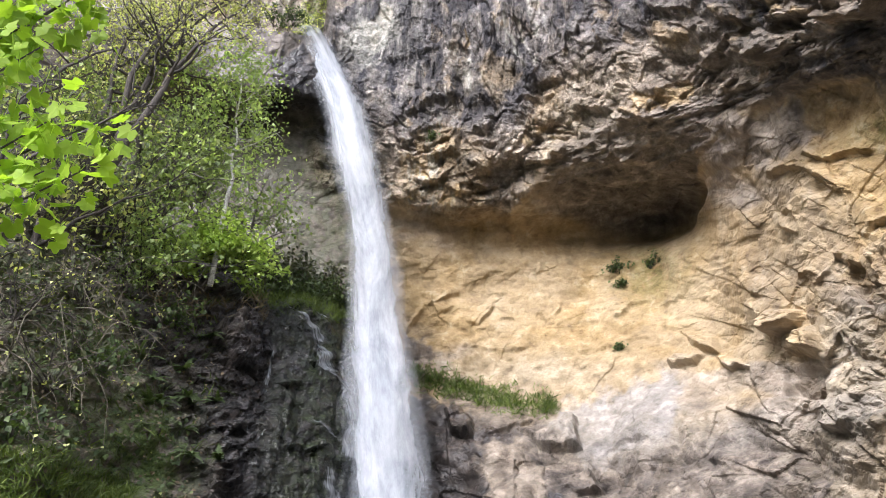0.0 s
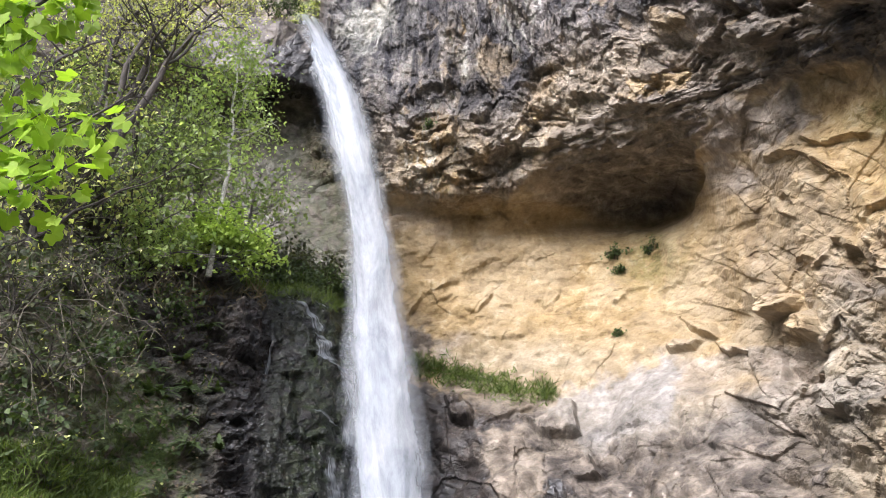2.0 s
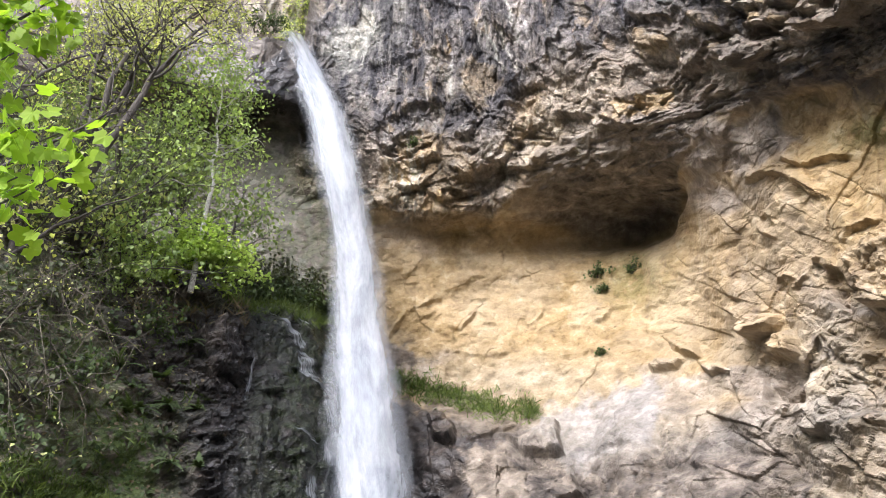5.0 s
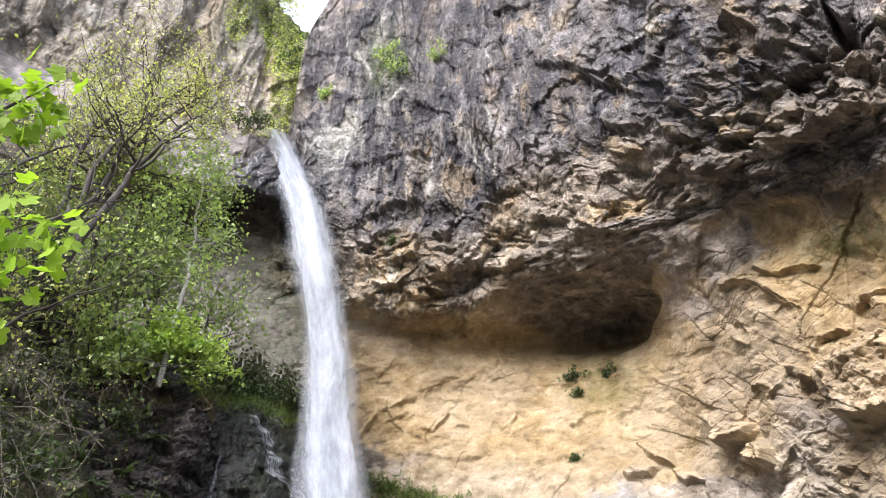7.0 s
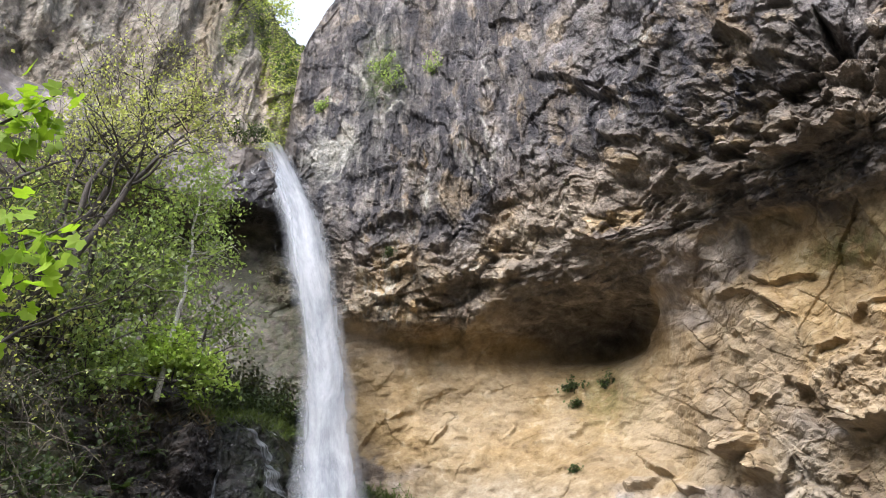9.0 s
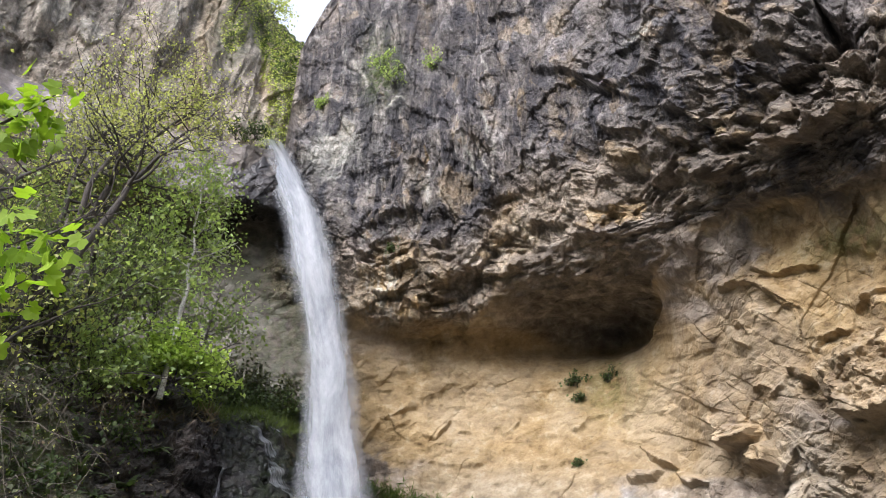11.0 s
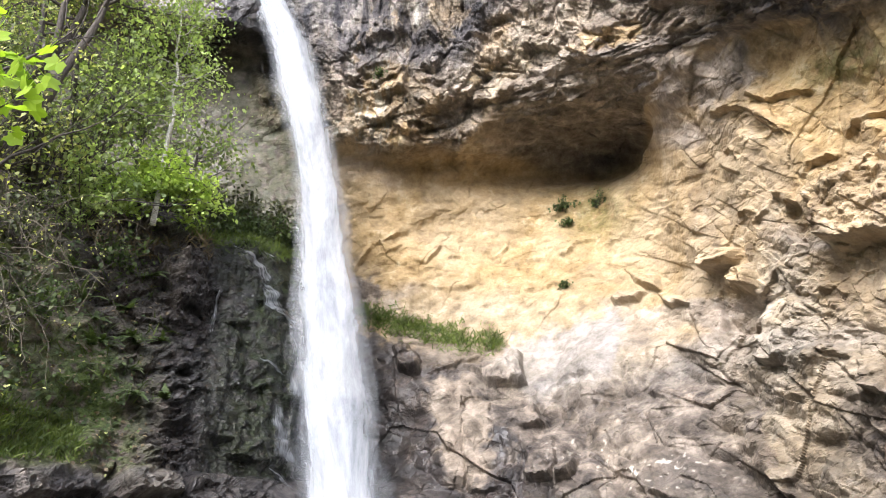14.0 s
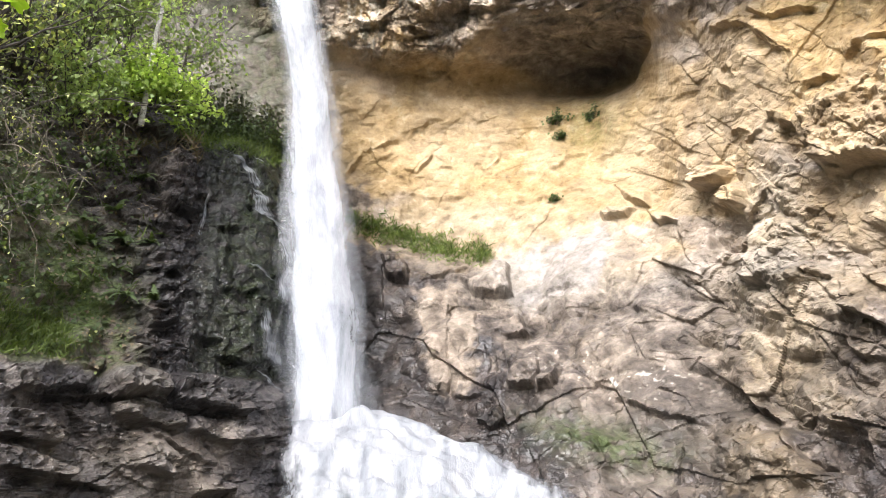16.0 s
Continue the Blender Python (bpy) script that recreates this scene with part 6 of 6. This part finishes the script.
tree("tree", "small sunlit tree on the rim of the slot", gorge.at(-15.3, 50.6), (0.1, 0, 1), 2.2, 0.05, 14, 700, 0.13, LEAF_SUN_TINT, BARK, 25, first=0.15, reach=0.5)
tree("tree", "small sunlit tree leaning from the rim of the slot", gorge.at(-18.6, 50.6), (0.2, -0.2, 1), 2.6, 0.05, 14, 800, 0.13, LEAF_SUN_TINT, BARK, 26, first=0.15, reach=0.5)

# bare hanging twigs with a few small leaves
def hanging_twigs(a, e, length, count, seed):
    rng = random.Random(seed)
    start = bank.at(a, e, 0.3)
    top = base_at("hanging_branch", start)
    tips = []
    for _ in range(count):
        line = wander(start, Vector((rng.gauss(0, 0.6), rng.gauss(-0.5, 0.4), rng.gauss(0.1, 0.4))), length * rng.uniform(0.5, 1.1), rng, 9, 0.22, -0.22)
        pieces = [tube(line, [max(0.004, 0.013 * (1 - 0.1 * k)) for k in range(10)], 4)]
        for _ in range(4):
            k = rng.randint(3, 9)
            twig = wander(line[k], Vector((rng.gauss(0, 0.8), rng.gauss(-0.2, 0.5), rng.gauss(-0.2, 0.6))), length * 0.25, rng, 5, 0.3, -0.08)
            pieces.append(tube(twig, [0.005] * 6, 3))
            tips += twig[2:]
        tips += line[4:]
        part("twig", mesh_of("twig", *join(pieces), TWIG, True), None, top)
    part("foliage", mesh_of("foliage", *spray(tips, 12 * count, 0.055, 0.06, rng), LEAF_TREE), None, top)
    tagged(top, "bare hanging twigs with tiny pale green leaves", "branch", "hanging branches on the bank")


for k, (a, e, length, count) in enumerate([(-26.5, 23.5, 2.6, 9), (-28.5, 21.5, 2.8, 10), (-24, 23.5, 2.2, 7), (-30, 18.5, 2.4, 9), (-26.5, 18.5, 2.0, 6), (-21, 24.2, 1.6, 6), (-28, 26.5, 2.6, 8), (-23, 27, 2.2, 6)]):
    hanging_twigs(a, e, length, count, 130 + k)

# ferns on the shaded bank
def fern(a, e, size, seed):
    rng = random.Random(seed)
    p = bank.at(a, e, 0.03)
    top = base_at("fern", p)
    for _ in range(7):
        line = wander(p, Vector((rng.gauss(0, 0.8), rng.gauss(-0.6, 0.3), rng.uniform(0.1, 0.9))), size, rng, 8, 0.05, -0.16)
        verts, faces = [], []
        for k in range(17):
            q = k / 2
            p0, d = line[min(int(q), 7)].lerp(line[min(int(q), 7) + 1], q - int(q) if q < 8 else 1.0), line[min(int(q), 7) + 1] - line[min(int(q), 7)]
            side = d.cross(Vector((0, -0.5, 1))).normalized()
            w = size * 0.24 * (1.02 - k / 16) * (1.0 if k % 2 else 0.35)
            verts += [p0 - side * w, p0 + Vector((0, 0, 0.01)), p0 + side * w]
            if k:
                faces += [(3 * k - 3, 3 * k - 2, 3 * k + 1, 3 * k), (3 * k - 2, 3 * k - 1, 3 * k + 2, 3 * k + 1)]
        part("frond", mesh_of("frond", verts, faces, LEAF_DARK), None, top)
    tagged(top, "dark green fern growing from the wet bank", "fern", "ferns on the bank")


rng = random.Random(77)
for k in range(22):
    fern(rng.uniform(-27, -15.5), rng.uniform(13.5, 22.5), rng.uniform(0.3, 0.5), 200 + k)

# small bushes and tufts on the cliff
for k, (a, e, s, mat) in enumerate([(14.4, 27.5, 0.45, LEAF_DARK), (12.0, 27.4, 0.35, LEAF_DARK), (12.2, 26.6, 0.25, LEAF_DARK), (-2.0, 36.8, 0.35, LEAF_DARK), (11.7, 22.4, 0.16, LEAF_DARK),
                                    (-3.2, 48.6, 0.9, LEAF_FRESH), (-2.2, 47.7, 0.7, LEAF_FRESH), (-9.0, 45.8, 0.5, LEAF_FRESH), (1.6, 49.4, 0.6, LEAF_FRESH), (-14.6, 43.0, 0.6, LEAF_DARK), (-16.2, 42.8, 0.7, LEAF_DARK)]):
    shrub("small_bush", "small bush rooted in a crack of the cliff", cliff.at(a, e, 0.05), s, s, 7, int(500 * s) + 60, 0.07, mat, BARK, 80 + k, "bushes on the cliff", spread=0.05, category="bush")

# ---- the maple sapling beside the camera ----
def palmate(size, seed):
    """One broad five-lobed leaf with its stalk, hanging from the origin."""
    rng = random.Random(seed)
    verts, faces = [Vector((0, 0, 0))], []
    ring = [(-155, 0.45), (-120, 0.72), (-98, 0.60), (-70, 0.86), (-52, 0.92), (-32, 0.70), (-15, 0.90), (0, 1.05), (15, 0.90), (32, 0.70), (52, 0.92), (70, 0.86), (98, 0.60), (120, 0.72), (155, 0.45)]
    for ang, r in ring:
        r *= size * 0.6 * rng.uniform(0.92, 1.08)
        t = radians(ang)
        verts.append(Vector((r * math.sin(t), 0.12 * r * abs(math.sin(t)) - 0.25 * r * r / size, -0.25 * size - r * math.cos(t))))
    verts[0] = Vector((0, 0, -0.25 * size))
    faces = [(0, k, k + 1) for k in range(1, len(ring))]
    stalk_v, stalk_f = tube([Vector((0, 0, 0.3 * size)), Vector((0, 0, -0.3 * size))], [0.0018, 0.0015], 3)
    return join([(verts, faces), (stalk_v, stalk_f)])


rng = random.Random(8)
foot = Vector((-4.2, 3.2, 0.0))
maple = base_at("maple_sapling", foot)
tagged(maple, "maple sapling with bright yellow-green lobed spring leaves", "tree")
stem = wander(foot - Vector((0, 0, 0.2)), Vector((0.05, 0.02, 1)), 5.6, rng, 10, 0.04)
part("trunk", mesh_of("trunk", *tube(stem, [0.05 * (1 - 0.08 * k) for k in range(11)], 8), BARK, True), None, maple)
leaf_meshes = [mesh_of("leaf", *palmate(s, k), LEAF_MAPLE) for k, s in enumerate((0.125, 0.112, 0.098, 0.08))]


for a, e, r, height, count in [(-31.4, 42.2, 3.7, 3.4, 110), (-33.2, 40.4, 3.8, 3.2, 110), (-28.6, 34.0, 3.8, 2.8, 100), (-33.4, 37.2, 3.8, 3.0, 110), (-31.0, 33.0, 3.8, 2.6, 90), (-28.4, 30.6, 3.8, 2.2, 70), (-31.0, 30.2, 3.8, 2.2, 60)]:
    start = stem[min(10, int((height + 0.2) / 0.56))]
    end = ray_point(a, e, r)
    line = [start.lerp(end, k / 6) + Vector((0, 0, 0.18 * math.sin(math.pi * k / 6))) + Vector((rng.gauss(0, 0.02), rng.gauss(0, 0.02), rng.gauss(0, 0.02))) for k in range(7)]
    part("branch", mesh_of("branch", *tube(line, [0.014 * (1 - 0.12 * k) for k in range(7)], 5), BARK, True), None, maple)
    for _ in range(count):
        t = rng.uniform(0.62, 1.0) * 6
        k = min(int(t), 5)
        at = line[k].lerp(line[k + 1], t - k) + Vector((rng.gauss(0, 0.11), rng.gauss(0, 0.11), rng.gauss(0, 0.11)))
        ob = part("leaf", rng.choice(leaf_meshes), None, maple)
        ob.matrix_basis = Matrix.Translation(at) @ Euler((rng.uniform(-1.3, 0.4), rng.gauss(0, 0.6), rng.gauss(0.4, 1.1))).to_matrix().to_4x4()

# thin water running down the wet buttress
TRICKLE = water_material("trickle", 0.6, 0.46, 0.82)


def trickle(width, seed, *points):
    """A thin broken sheet of water that follows the rock along a line of bearings and height angles."""
    rows, cols = 50, 12
    ends = np.linspace(0, 1, len(points))
    verts, faces, flow, body = [], [], [], []
    for i in range(rows + 1):
        t = i / rows
        a, e = float(np.interp(t, ends, [p[0] for p in points])), float(np.interp(t, ends, [p[1] for p in points]))
        for k in range(cols + 1):
            w = 2 * k / cols - 1
            verts.append(bank.at(a + w * width * (0.6 + 0.8 * t), e - 0.25 * w * width, 0.05))
            flow.append((w * width * 6.0 + seed * 5.3, t * 5.0, seed * 2.1))
            body.append((1 - w * w) * min(1.0, 8 * t, 5 * (1 - t)) * (0.8 + 0.4 * noise.noise(Vector((t * 6, seed, w)))))
    for i in range(rows):
        for k in range(cols):
            q = i * (cols + 1) + k
            faces.append((q, q + 1, q + cols + 2, q + cols + 1))
    me = mesh_of("trickle", verts, faces, TRICKLE, True)
    me.attributes.new("flow", "FLOAT_VECTOR", "POINT").data.foreach_set("vector", [c for f in flow for c in f])
    me.attributes.new("body", "FLOAT", "POINT").data.foreach_set("value", body)
    tagged(part("trickle", me, None), "thin white trickle running down wet dark rock", "water", "trickles on the buttress")


trickle(0.75, 1, (-12.6, 24.8), (-11.6, 24.5), (-10.6, 23.9), (-10.0, 23.0), (-9.6, 22.0))
trickle(0.30, 2, (-10.8, 24.9), (-10.0, 24.5), (-9.2, 23.9))
trickle(0.9, 3, (-10.0, 22.6), (-9.4, 21.9), (-9.0, 21.0), (-8.6, 20.4))
trickle(0.7, 4, (-9.6, 21.3), (-8.6, 20.6), (-7.6, 20.0), (-7.0, 19.0))
trickle(1.0, 5, (-7.4, 19.8), (-7.0, 18.0), (-6.9, 16.0), (-6.9, 14.2))
trickle(0.25, 6, (-12.9, 22.0), (-12.9, 20.5), (-13.0, 18.8))
trickle(0.6, 7, (-9.8, 17.6), (-8.6, 16.9), (-7.6, 16.4))
trickle(0.5, 9, (-8.6, 10.6), (-7.8, 10.1), (-7.0, 9.2))
trickle(1.0, 10, (-8.2, 15.0), (-7.8, 12.6), (-7.4, 10.4))
